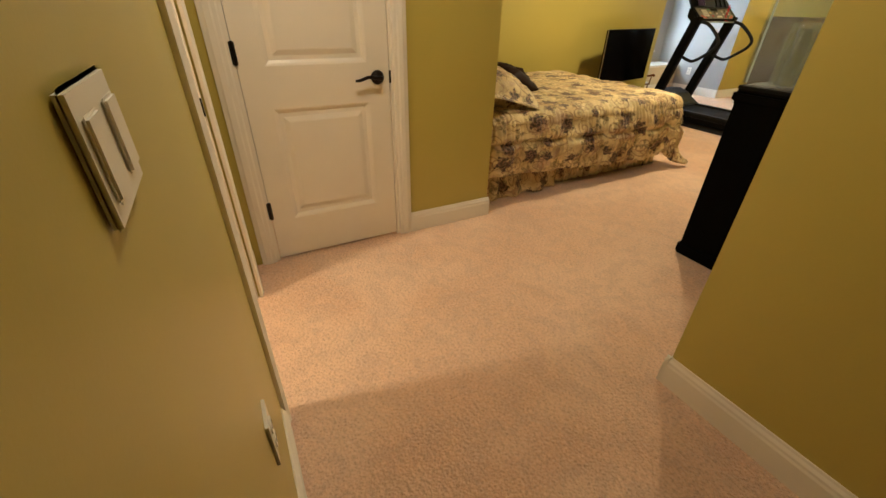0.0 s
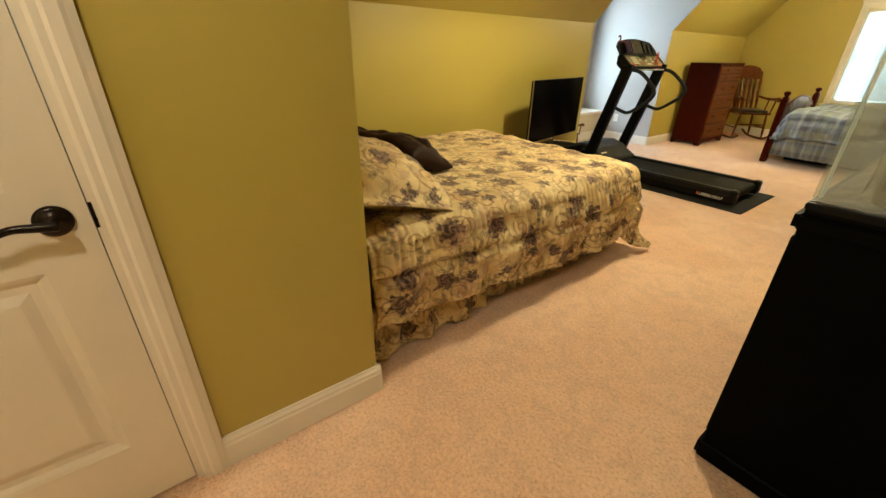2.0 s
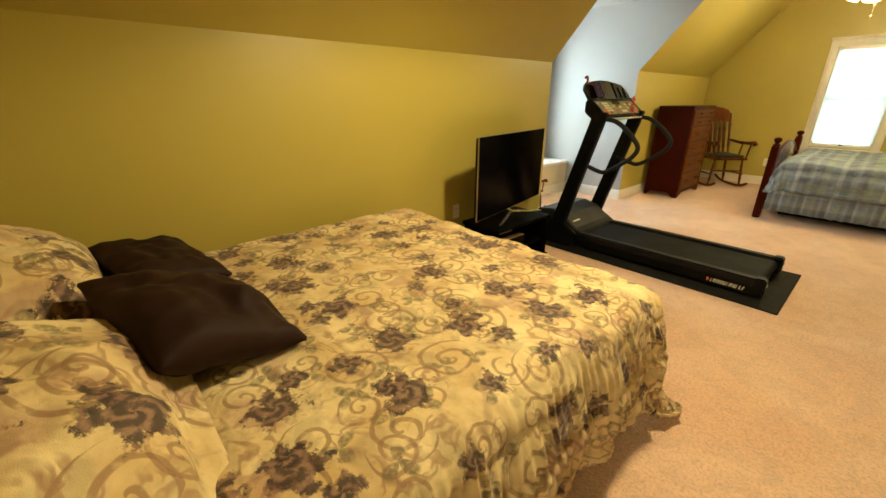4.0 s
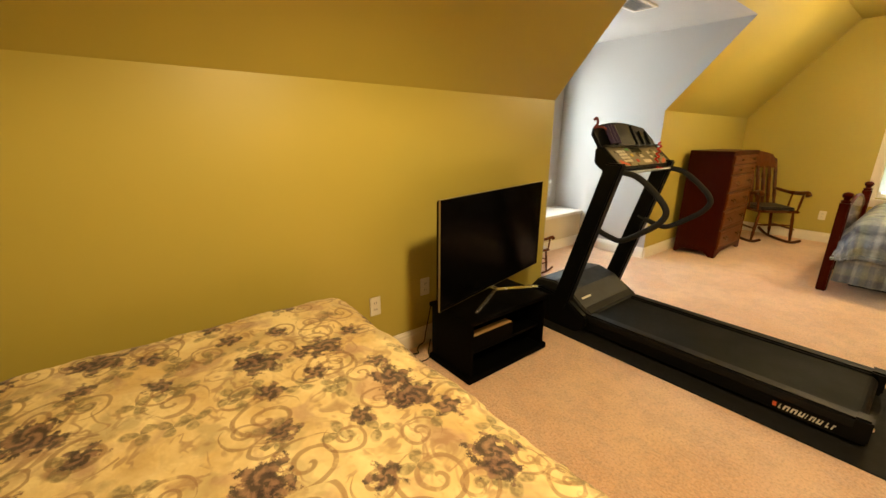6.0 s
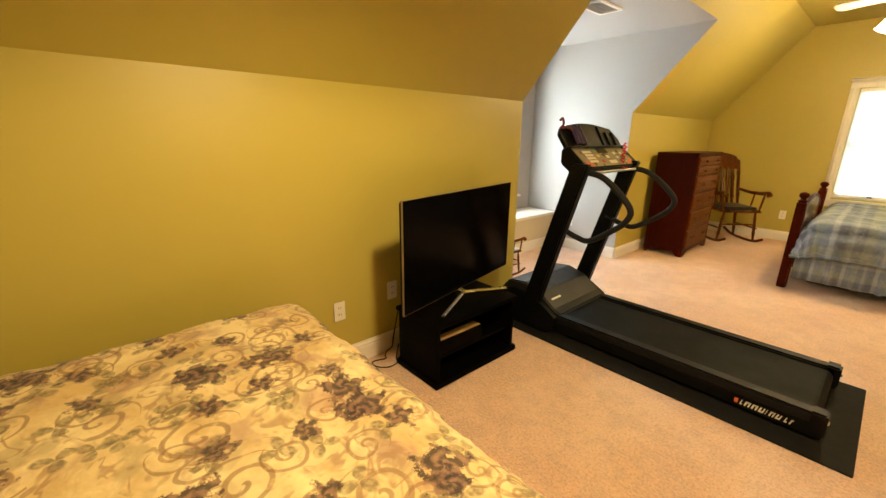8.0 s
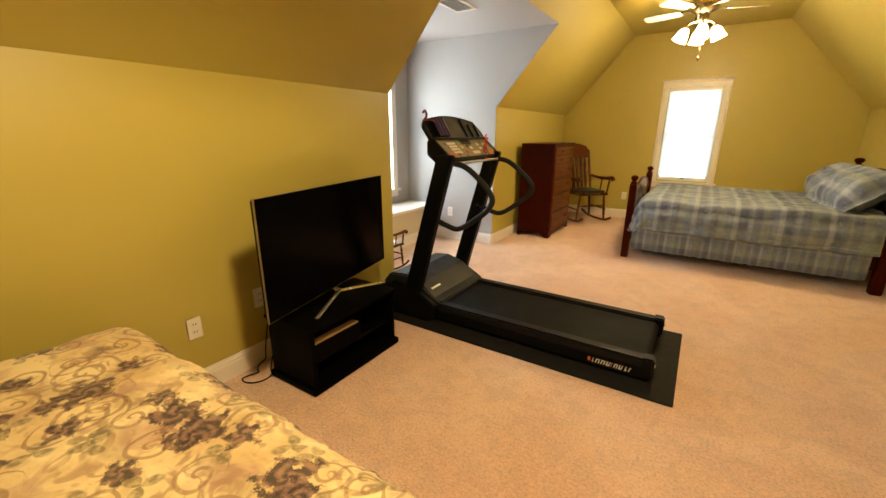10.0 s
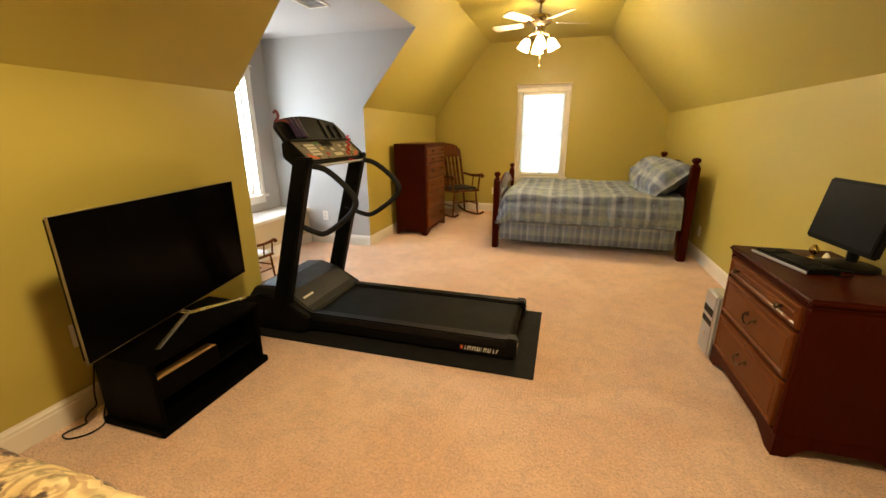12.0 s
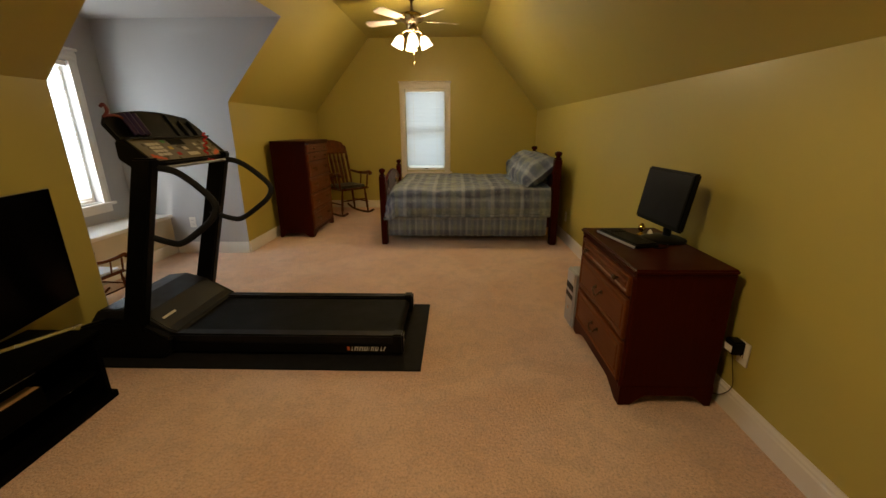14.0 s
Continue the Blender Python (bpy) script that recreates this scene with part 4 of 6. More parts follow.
def skirt(w, l, z0, z1, material, parent, amp, waves, name="bed_skirt", seed=0.0, flare=0.0):
    """A gathered strip down both sides and the foot."""
    pts = []
    for k in range(61):
        pts.append(((w / 2), l * k / 60, (1, 0)))
    for k in range(1, 41):
        pts.append((w / 2 - w * k / 40, l, (0, 1)))
    for k in range(1, 61):
        pts.append((-w / 2, l - l * k / 60, (-1, 0)))
    fine = []
    for a, b in zip(pts, pts[1:]):
        for k in range(4):
            fine.append((a[0] + (b[0] - a[0]) * k / 4, a[1] + (b[1] - a[1]) * k / 4, a[2]))
    bm = bmesh.new()
    uvl = bm.loops.layers.uv.new("uv")
    rows, dist = [], 0.0
    for k, (x, y, o) in enumerate(fine):
        row = []
        for q in range(4):
            t = q / 3
            a = amp * (0.25 + t) * (math.sin(k * waves + math.sin(k * 0.13 + seed) * 2) + 0.5 * noise.noise((k * 0.15, t, seed))) + flare * t
            row.append((bm.verts.new((x + o[0] * a, y + o[1] * a, z1 + (z0 - z1) * t + (0.006 * noise.noise((k * 0.2, 3, seed)) if q == 3 else 0))), (k * 0.012 * 1.3, t * (z1 - z0) + 0.3)))
        rows.append(row)
    for a, b in zip(rows, rows[1:]):
        for q in range(3):
            f = bm.faces.new((a[q][0], b[q][0], b[q + 1][0], a[q + 1][0]))
            f.smooth = True
            for lp, uv in zip(f.loops, (a[q][1], b[q][1], b[q + 1][1], a[q + 1][1])):
                lp[uvl].uv = uv
    ob = part(name, bm, material, parent)
    mod = ob.modifiers.new("thick", "SOLIDIFY")
    mod.thickness = 0.003
    return ob


# ---- brass bed with the floral cover
BEDX, BEDW = -2.972, 1.60
bed = thing("brass_bed", "queen bed with an arched polished brass headboard", "bed", (BEDX, 2.03, 0))
part("box_spring", boxes(((-0.74, 0.14, 0.16), (0.74, 1.92, 0.36)), bevel=0.02), WHITE_CLOTH, bed)
part("mattress", boxes(((-0.74, 0.14, 0.36), (0.74, 1.92, 0.572)), bevel=0.05, segments=3), WHITE_CLOTH, bed)
for x in (-0.70, 0.70):
    for y in (0.10, 1.80):
        bm = bmesh.new()
        lathe(bm, [(0.022, 0.0), (0.022, 0.03), (0.016, 0.035), (0.016, 0.16)], (x, y, 0), 12)
        part("leg", bm, BLACK, bed)
hb = new("headboard")
hb.parent = bed
hb.matrix_local = pose(0, -0.035, 0)
for x in (-0.76, 0.76):
    bm = bmesh.new()
    lathe(bm, [(0.024, 0.0), (0.024, 0.86), (0.031, 0.87), (0.031, 0.885), (0.018, 0.895), (0.034, 0.915), (0.040, 0.94), (0.034, 0.965), (0.012, 0.98)], (x, 0, 0), 16)
    part("post", bm, BRASS, hb, smooth=True)
bm = bmesh.new()
tube(bm, spline([(-0.76, 0, 0.82), (-0.60, 0, 0.90), (-0.44, 0, 0.965), (-0.24, 0, 1.07), (0, 0, 1.12), (0.24, 0, 1.07), (0.44, 0, 0.965), (0.60, 0, 0.90), (0.76, 0, 0.82)], 8), 0.024, 12)
part("arch", bm, BRASS, hb, smooth=True)
bm = bmesh.new()
tube(bm, [(-0.76, 0, 0.42), (0.76, 0, 0.42)], 0.016, 12)
part("rail", bm, BRASS, hb, smooth=True)
for k in range(9):
    x = -0.60 + 0.15 * k
    zt = 1.11 - 0.55 * x * x
    bm = bmesh.new()
    lathe(bm, [(0.009, 0.42), (0.009, 0.62), (0.016, 0.63), (0.016, 0.65), (0.009, 0.66), (0.009, zt)], (x, 0, 0), 10)
    part("spindle", bm, BRASS, hb, smooth=True)
for x in (-0.46, 0.42):
    bm = bmesh.new()
    lathe(bm, [(0.012, 0.955), (0.026, 0.968), (0.028, 0.985), (0.020, 1.0), (0.022, 1.012), (0.012, 1.022)], (x, 0.01, 0), 14)
    part("finial", bm, BRASS, hb, smooth=True)
skirt(1.45, 1.91, 0.012, 0.26, FLORAL, bed, 0.010, 0.55, seed=2.0)
# the skirt lies crumpled on the carpet by the head
bm = bmesh.new()
uvl = bm.loops.layers.uv.new("uv")
rows = []
for k in range(81):
    s = k / 80
    y = -0.01 + 0.70 * s
    row = []
    for q in range(9):
        t = q / 8
        n = noise.noise((s * 13, t * 4, 5.0))
        reach = 0.062 + 0.022 * math.sin(s * 19) - 0.03 * s
        row.append(bm.verts.new((0.745 + reach * t + 0.020 * n, y + 0.02 * noise.noise((s * 9, t * 7, 1.0)), max(0.006, 0.235 * (1 - t) ** 1.2 + 0.040 * abs(n) * (0.3 + t) * (1.2 - t) + 0.006))))
    rows.append(row)
for k, (a, b) in enumerate(zip(rows, rows[1:])):
    for q in range(8):
        f = bm.faces.new((a[q], b[q], b[q + 1], a[q + 1]))
        f.smooth = True
        for lp, (i, j) in zip(f.loops, ((k, q), (k + 1, q), (k + 1, q + 1), (k, q + 1))):
            lp[uvl].uv = (i * 0.012, j * 0.03 + 4)
fold = part("skirt_fold", bm, FLORAL, bed, "crumpled floral skirt hem on the carpet")
fold.modifiers.new("thick", "SOLIDIFY").thickness = 0.004

cover = thing("comforter", "cream floral comforter with plum roses over the brass bed", "comforter", (BEDX, 2.026, 0))
drape(BEDW + 0.05, 2.025, 0.627, 0.53, 0.45, FLORAL, cover, r=0.105, flare=0.02, nu=260, nv=340, tips=0.10, wrinkle=0.010, seed=3.0, thick=0.022, gather=0.006, bulge=0.034, lift=0.115, ear=0.42, ruche=170, seams=((0.10, 0.008), (0.32, 0.026), (0.50, 0.010)))

pillow("floral sham pillow with a flat flange against the headboard", (-2.60, 2.29, 0.745), (-16, 8, 0), 0.69, 0.50, 0.22, FLORAL, 0.06, 1.3, "sham pillows", 0.3, ruck=0.009)
pillow("floral sham pillow with a flat flange against the headboard", (-3.38, 2.25, 0.79), (-19, 2, 3), 0.66, 0.47, 0.22, FLORAL, 0.06, 4.7, "sham pillows", 0.3, ruck=0.009)
pillow("plain floral-cased sleeping pillow under the shams", (-2.75, 2.27, 0.665), (4, 0, 2), 0.62, 0.40, 0.14, FLORAL, 0.0, 6.1, "sleeping pillows")
pillow("plain floral-cased sleeping pillow under the shams", (-3.40, 2.27, 0.665), (4, 0, -3), 0.62, 0.40, 0.14, FLORAL, 0.0, 7.9, "sleeping pillows")
pillow("square dark brown satin throw pillow on the bed", (-2.88, 2.645, 0.738), (-20, 7, 13), 0.46, 0.37, 0.165, BROWN, 0.0, 2.2, "brown throw pillows", ruck=0.013)
pillow("square dark brown satin throw pillow on the bed", (-3.44, 2.63, 0.715), (-15, 1, 14), 0.46, 0.30, 0.13, BROWN, 0.0, 3.4, "brown throw pillows", ruck=0.013)

# ---- television on its stand
stand = thing("tv_stand", "low black wooden television stand with an open shelf", "tv stand", (-3.845, 4.635, 0))
SW, SD, SH = 0.66, 0.345, 0.375
part("side_panel", boxes(((0, 0.01, 0.03), (SD, 0.035, SH - 0.025)), bevel=0.002), BLACK_WOOD, stand)
part("side_panel", boxes(((0, SW - 0.035, 0.03), (SD, SW - 0.01, SH - 0.025)), bevel=0.002), BLACK_WOOD, stand)
part("top", boxes(((-0.01, -0.005, SH - 0.025), (SD + 0.012, SW + 0.005, SH)), bevel=0.004), BLACK_WOOD, stand)
part("base", boxes(((-0.005, -0.008, 0.0), (SD + 0.018, SW + 0.008, 0.04)), bevel=0.006), BLACK_WOOD, stand)
part("shelf", boxes(((0.03, 0.035, 0.150), (SD - 0.03, SW - 0.035, 0.168))), BLACK_WOOD, stand)
part("back_panel", boxes(((0.004, 0.035, 0.04), (0.010, SW - 0.035, 0.145))), BLACK_WOOD, stand)

# invented box whose top edge stands in for a tan strip of unknown origin
media = thing("tan_strip_box", "narrow tan box standing in for a tan strip inside the tv stand", "media box", (-3.58, 4.85, 0.168))
STRIP_TAN = simple("tan_plastic", (0.36, 0.22, 0.095), 0.4, vary=0.1)
part("case", boxes(((-0.01, -0.165, 0.004), (0.045, 0.165, 0.090)), bevel=0.003), STRIP_TAN, media)
part("front_panel", boxes(((0.045, -0.168, 0.001), (0.050, 0.168, 0.0885)), bevel=0.001), BLACK_WOOD, media, "black front panel")
for fx, fy in ((0.0, -0.14), (0.0, 0.14), (0.03, -0.14), (0.03, 0.14)):
    part("foot", boxes(((fx - 0.008, fy - 0.008, 0.0), (fx + 0.008, fy + 0.008, 0.004))), RUBBER, media)

ta, tb = Vector((-3.56, 4.48, 0)), Vector((-3.775, 5.52, 0))
tang = math.degrees(math.atan2((tb - ta).y, (tb - ta).x)) - 90
STAND_METAL = simple("stand_metal", (0.62, 0.60, 0.57), 0.22, 1.0)
tv = thing("television", "flat black television on a chrome V-shaped foot, switched off", "television", ((ta.x + tb.x) / 2, (ta.y + tb.y) / 2, SH), tang)
L2, Z0, Z1 = (tb - ta).length / 2, 0.087, 0.660
part("back_shell", boxes(((-0.032, -L2 + 0.004, Z0 + 0.004), (-0.004, L2 - 0.004, Z1 - 0.004)), bevel=0.006), BLACK, tv)
part("screen", boxes(((-0.004, -L2 + 0.010, Z0 + 0.014), (0.0, L2 - 0.010, Z1 - 0.010))), SCREEN, tv)
bm = bmesh.new()
for lo, hi in (((-L2, Z0), (L2, Z0 + 0.013)), ((-L2, Z1 - 0.009), (L2, Z1)), ((-L2, Z0 + 0.013), (-L2 + 0.009, Z1 - 0.009)), ((L2 - 0.009, Z0 + 0.013), (L2, Z1 - 0.009))):
    box(bm, (-0.012, lo[0], lo[1]), (0.003, hi[0], hi[1]))
part("bezel", finish(bm), SCREEN, tv)
bm = bmesh.new()
for lo, hi in (((-L2 - 0.003, Z0 - 0.003), (L2 + 0.003, Z0 - 0.0005)), ((-L2 - 0.003, Z1 + 0.0005), (L2 + 0.003, Z1 + 0.003)), ((-L2 - 0.003, Z0), (-L2 - 0.0005, Z1)), ((L2 + 0.0005, Z0), (L2 + 0.003, Z1))):
    box(bm, (-0.009, lo[0], lo[1]), (0.001, hi[0], hi[1]))
# the silver edge carries the warm lamplight in its base colour
part("trim_edge", finish(bm), simple("gold_lit_edge", (0.42, 0.36, 0.24), 0.35, 0.8), tv, "thin silver edge band with warm lamplight in its colour")
bm = bmesh.new()
tube(bm, [(-0.03, 0, Z0 + 0.10), (-0.03, 0, 0.06), (0.0, 0, 0.05)], 0.016, 10)
part("neck", bm, STAND_METAL, tv)
for sgn, reach, fx in ((-1, 0.285, 0.055), (1, 0.32, 0.12)):
    bm = bmesh.new()
    drawn(bm, [(-0.012, 0.0), (0.012, 0.0), (0.008, 0.012), (-0.008, 0.012)], (0.0, 0.0, 0.045), (fx, sgn * reach, 0.0015), Vector((0.9, -0.4 * sgn, 0)).normalized())
    part("foot", finish(bm, 0.003), STAND_METAL, tv)

bm = bmesh.new()
tube(bm, spline([(-3.93, 4.70, 0.30), (-3.95, 4.675, 0.12), (-3.99, 4.69, 0.03), (-4.0, 4.66, 0.008), (-3.965, 4.62, 0.007), (-3.93, 4.60, 0.007), (-3.945, 4.55, 0.007), (-3.945, 4.515, 0.007), (-3.90, 4.505, 0.008), (-3.86, 4.528, 0.008), (-3.835, 4.57, 0.008), (-3.845, 4.625, 0.008), (-3.90, 4.66, 0.010), (-3.96, 4.72, 0.05)], 8), 0.0035, 7)
tagged(part("power_cable", bm, BLACK, smooth=True), "loose black power cable on the carpet by the tv stand", "cable")

# ---- treadmill on its mat
tmat = part("treadmill_mat", boxes(((-3.98, 5.535, 0.0), (-1.94, 6.42, 0.008)), bevel=0.003), RUBBER)
tagged(tmat, "black rubber mat under the treadmill", "mat")
tm = thing("treadmill", "black treadmill with padded loop handrails and a console", "treadmill", (0, 0, 0.008))
TY0, TY1, TX0, TX1 = 5.665, 6.305, -3.86, -2.07
for y in (TY0, TY1 - 0.075):
    part("side_rail", boxes(((TX0 + 0.1, y, 0.085), (TX1, y + 0.075, 0.142)), bevel=0.010), RAIL, tm, "dark side rail")
    part("frame_beam", boxes(((TX0 + 0.05, y + 0.008, 0.02), (TX1 + 0.012, y + 0.067, 0.087)), bevel=0.004), BLACK, tm)
bm = boxes(((TX0 + 0.3, TY0 + 0.077, 0.108), (TX1 - 0.045, TY1 - 0.077, 0.124)))
box(bm, (TX0 + 0.3, TY0 + 0.077, 0.045), (TX1 - 0.045, TY1 - 0.077, 0.06))
lathe(bm, [(0.039, TY0 + 0.077), (0.039, TY1 - 0.077)], (TX1 - 0.045, 0, 0.0845), 20, 1)
part("running_belt", bm, BELT, tm, "worn black running belt")
part("deck", boxes(((TX0 + 0.3, TY0 + 0.08, 0.066), (TX1 - 0.08, TY1 - 0.08, 0.104))), BLACK, tm)
for y in (TY0 - 0.004, TY1 - 0.075):
    part("end_cap", boxes(((TX1 - 0.05, y, 0.03), (TX1 + 0.018, y + 0.079, 0.150)), bevel=0.010), BLACK, tm)
    part("adjusting_bolt", boxes(((TX1 + 0.016, y + 0.030, 0.095), (TX1 + 0.024, y + 0.045, 0.110)), bevel=0.002), CHROME, tm)
x = -2.365
for w, h, slant in ((0.010, 0.026, 0), (0.022, 0.026, 1), (0.022, 0.026, 1), (0.020, 0.026, 0), (0.007, 0.026, 0), (0.018, 0.026, 1), (0.018, 0.026, 0), (0.0, 0, 0), (0.012, 0.026, 0), (0.016, 0.026, 1)):
    if w:
        bm = bmesh.new()
        y = TY0 + 0.0065
        prism(bm, [(x, 0.040), (x + w * 0.35, 0.040), (x + w * 0.35 + 0.007, 0.040 + h), (x + 0.007, 0.040 + h)], 1, y, y + 0.002)
        if w > 0.008:
            z = 0.040 + (h - 0.007) * (1 if slant else 0)
            prism(bm, [(x + w * 0.35, z), (x + w * 0.9, z), (x + w * 0.9 + 0.002, z + 0.007), (x + w * 0.35 + 0.002, z + 0.007)], 1, y, y + 0.002)
        if w > 0.016:
            prism(bm, [(x + w * 0.72, 0.040), (x + w, 0.040), (x + w + 0.007, 0.040 + h), (x + w * 0.72 + 0.007, 0.040 + h)], 1, y - 0.0005, y + 0.002)
        part("side_mark", bm, CREAM_PRINT, tm, "cream lettering mark")
    x += w + 0.007
part("side_logo", boxes(((-2.388, TY0 + 0.0065, 0.042), (-2.373, TY0 + 0.0085, 0.066))), ORANGE, tm)
# motor hood, highest at the posts
bm = bmesh.new()
prof = [(-3.93, 0.02), (-3.93, 0.20), (-3.86, 0.285), (-3.72, 0.300), (-3.58, 0.262), (-3.46, 0.172), (-3.40, 0.146), (-3.40, 0.124), (-3.55, 0.124), (-3.55, 0.02)]
prism(bm, prof, 1, TY0 + 0.01, TY1 - 0.01)
part("motor_hood", finish(bm, 0.018, 3), HOOD, tm, "grey moulded motor hood")
for y0, y1 in ((TY0 - 0.045, TY0 + 0.01), (TY1 - 0.01, TY1 + 0.045)):
    bm = bmesh.new()
    prism(bm, [(-3.95, 0.0), (-3.95, 0.20), (-3.80, 0.245), (-3.58, 0.22), (-3.42, 0.13), (-3.42, 0.05), (-3.48, 0.0)], 1, y0, y1)
    part("hood_side", finish(bm, 0.01), BLACK, tm)
part("hood_badge", boxes(((-3.519, TY0 + 0.06, 0.2185), (-3.505, TY0 + 0.17, 0.2215))), CREAM_PRINT, tm, "cream badge")
bpy.data.objects["hood_badge"].matrix_local = Matrix.Translation((-3.512, 5.78, 0.214)) @ pose(0, 0, 0, 0, 38, 0) @ Matrix.Translation((3.512, -5.78, -0.218))
PA, PB = (-3.635, 0.14), (-3.345, 1.165)
for y0, y1 in ((TY0 - 0.05, TY0 + 0.015), (TY1 - 0.015, TY1 + 0.05)):
    bm = bmesh.new()
    prism(bm, [(PA[0] - 0.062, PA[1]), (PA[0] + 0.062, PA[1]), (PB[0] + 0.055, PB[1]), (PB[0] - 0.055, PB[1])], 1, y0, y1)
    part("post", finish(bm, 0.010), BLACK, tm)
# console: panel and book rack
CY_0, CY_1 = 5.655, 6.385
cons = new("console")
cons.parent = tm
bm = bmesh.new()
prism(bm, [(-3.325, 1.115), (-3.315, 1.140), (-3.455, 1.262), (-3.50, 1.25), (-3.50, 1.16), (-3.42, 1.10)], 1, CY_0, CY_1)
part("housing", finish(bm, 0.008), BLACK, cons)
face = Vector((-3.455, 0, 1.262)) - Vector((-3.315, 0, 1.140))
nrm = Vector((-face.z, 0, face.x)).normalized()
nrm = nrm if nrm.z > 0 else -nrm


def on_face(name, y, s, wy, hs, material, lift=0.0015, label=""):
    """A flat print on the console's sloping face: s from 0 at its lower edge to 1."""
    p = Vector((-3.315, 0, 1.140)) + face * s
    bm = bmesh.new()
    a, b = face.normalized() * hs / 2, Vector((0, wy / 2, 0))
    c = p + Vector((0, y, 0)) + nrm * 0.0005
    lo = [bm.verts.new(c + sa * a + sb * b) for sa, sb in ((-1, -1), (-1, 1), (1, 1), (1, -1))]
    hi = [bm.verts.new(v.co + nrm * lift) for v in lo]
    bm.faces.new(lo)
    bm.faces.new(hi)
    for k in range(4):
        bm.faces.new((lo[k], lo[(k + 1) % 4], hi[(k + 1) % 4], hi[k]))
    return part(name, bm, material, cons, label)


fl = face.length
on_face("overlay", 6.005, 0.5, 0.655, fl * 0.90, simple("console_overlay", (0.16, 0.14, 0.10), 0.3), 0.001, "grey-green printed key panel")
for r in range(4):
    for c in range(3):
        on_face("key", 5.775 + c * 0.034, 0.28 + r * 0.145, 0.029, 0.018, CREAM_PRINT, 0.003)
on_face("key", 5.905, 0.80, 0.028, 0.020, GREEN_PRINT, 0.003)
on_face("key", 5.91, 0.52, 0.030, 0.022, YELLOW_PRINT, 0.003)
on_face("key", 5.925, 0.26, 0.030, 0.022, RED, 0.003)
on_face("display", 6.01, 0.76, 0.13, 0.042, BLACK, 0.003)
on_face("key", 6.025, 0.47, 0.036, 0.026, CREAM_PRINT, 0.003)
for c in range(3):
    on_face("key", 6.015 + c * 0.034, 0.22, 0.030, 0.026, CREAM_PRINT, 0.003)
for y, s in ((6.15, 0.62), (6.15, 0.42), (6.245, 0.42), (6.245, 0.6)):
    on_face("key", y, s, 0.026, 0.022, CREAM_PRINT, 0.003)
for y, k in ((5.735, 1), (6.275, -1)):
    for q in range(4):
        on_face("swoosh", y + k * (q * 0.020 - 0.02), 0.24 - q * 0.045, 0.021, 0.030 - q * 0.005, ORANGE, 0.002)
bm = bmesh.new()
out = [(CY_0 - 0.005, 0.0)] + [(CY_0 - 0.025, 0.10)] + [(CY_0 + 0.02 + (CY_1 - CY_0 - 0.10) * k / 12, 0.145 + 0.035 * math.sin(math.pi * k / 12)) for k in range(13)] + [(CY_1 - 0.005, 0.06), (CY_1 + 0.005, 0.0)]
back = Vector((-0.085, 0, 0.150)).normalized()
rn = Vector((-back.z, 0, back.x))
lo = [bm.verts.new(Vector((-3.458, y, 1.255)) + back * h) for y, h in out]
hi = [bm.verts.new(v.co + rn * 0.022) for v in lo]
bm.faces.new(lo)
bm.faces.new(hi[::-1])
for k in range(len(lo)):
    bm.faces.new((lo[k], hi[k], hi[(k + 1) % len(lo)], lo[(k + 1) % len(lo)]))
part("book_rack", finish(bm, 0.006), BLACK, cons)
panel = bmesh.new()
for a0, a1, m in ((5.87, 6.09, 0),):
    vs = [panel.verts.new(Vector((-3.458, y, 1.255)) + back * h - rn * 0.004) for y, h in ((a0, 0.012), (a1, 0.012), (a1 - 0.0, 0.150), (a0 + 0.02, 0.155))]
    ws = [panel.verts.new(v.co + rn * 0.003) for v in vs]
    panel.faces.new(vs)
    panel.faces.new(ws[::-1])
    for k in range(4):
        panel.faces.new((vs[k], ws[k], ws[(k + 1) % 4], vs[(k + 1) % 4]))
part("rack_pad", panel, BLACK, cons)
for y in (5.85, 6.11, 6.20, 6.29):
    bm = bmesh.new()
    tube(bm, [Vector((-3.458, y, 1.255)) + back * 0.005 - rn * 0.008, Vector((-3.458, y - 0.01, 1.255)) + back * (0.15 if y < 6.2 else 0.11) - rn * 0.008], 0.008, 8)
    part("rack_rib", bm, BLACK, cons)
part("ledge", boxes(((-3.462, CY_0 + 0.02, 1.258), (-3.425, CY_1 - 0.02, 1.268)), bevel=0.003), HOOD, cons)
bm = bmesh.new()
tube(bm, [(-3.30, 5.70, 1.112), (-3.30, 6.33, 1.112)], 0.009, 10)
part("cross_bar", bm, simple("dull_steel", (0.20, 0.20, 0.20), 0.5, 0.8), tm, "steel cross bar")
for y in (5.675, 6.305):
    bm = bmesh.new()
    s = 1 if y > 6 else -1
    path = spline([(-3.40, y, 1.118), (-3.30, y, 1.112), (-3.21, y + 0.005 * s, 1.090), (-3.10, y + 0.01 * s, 1.01), (-3.028, y + 0.015 * s, 0.925), (-3.05, y + 0.015 * s, 0.855), (-3.13, y + 0.01 * s, 0.785), (-3.255, y + 0.005 * s, 0.705), (-3.34, y, 0.708), (-3.47, y, 0.752)], 6)
    tube(bm, path, 0.0175, 12)
    part("handrail", bm, FOAM, tm, "black foam-covered loop handrail", smooth=True)
bm = bmesh.new()
tube(bm, [(-3.333 - 0.012 * math.sin(k * 1.3), 6.165 + 0.010 * math.cos(k * 1.3) - k * 0.0008, 1.285 - k * 0.0068) for k in range(26)], 0.006, 6)
box(bm, (-3.325, 6.135, 1.105), (-3.295, 6.165, 1.125))
part("safety_cord", bm, RED, tm, "coiled red safety cord")
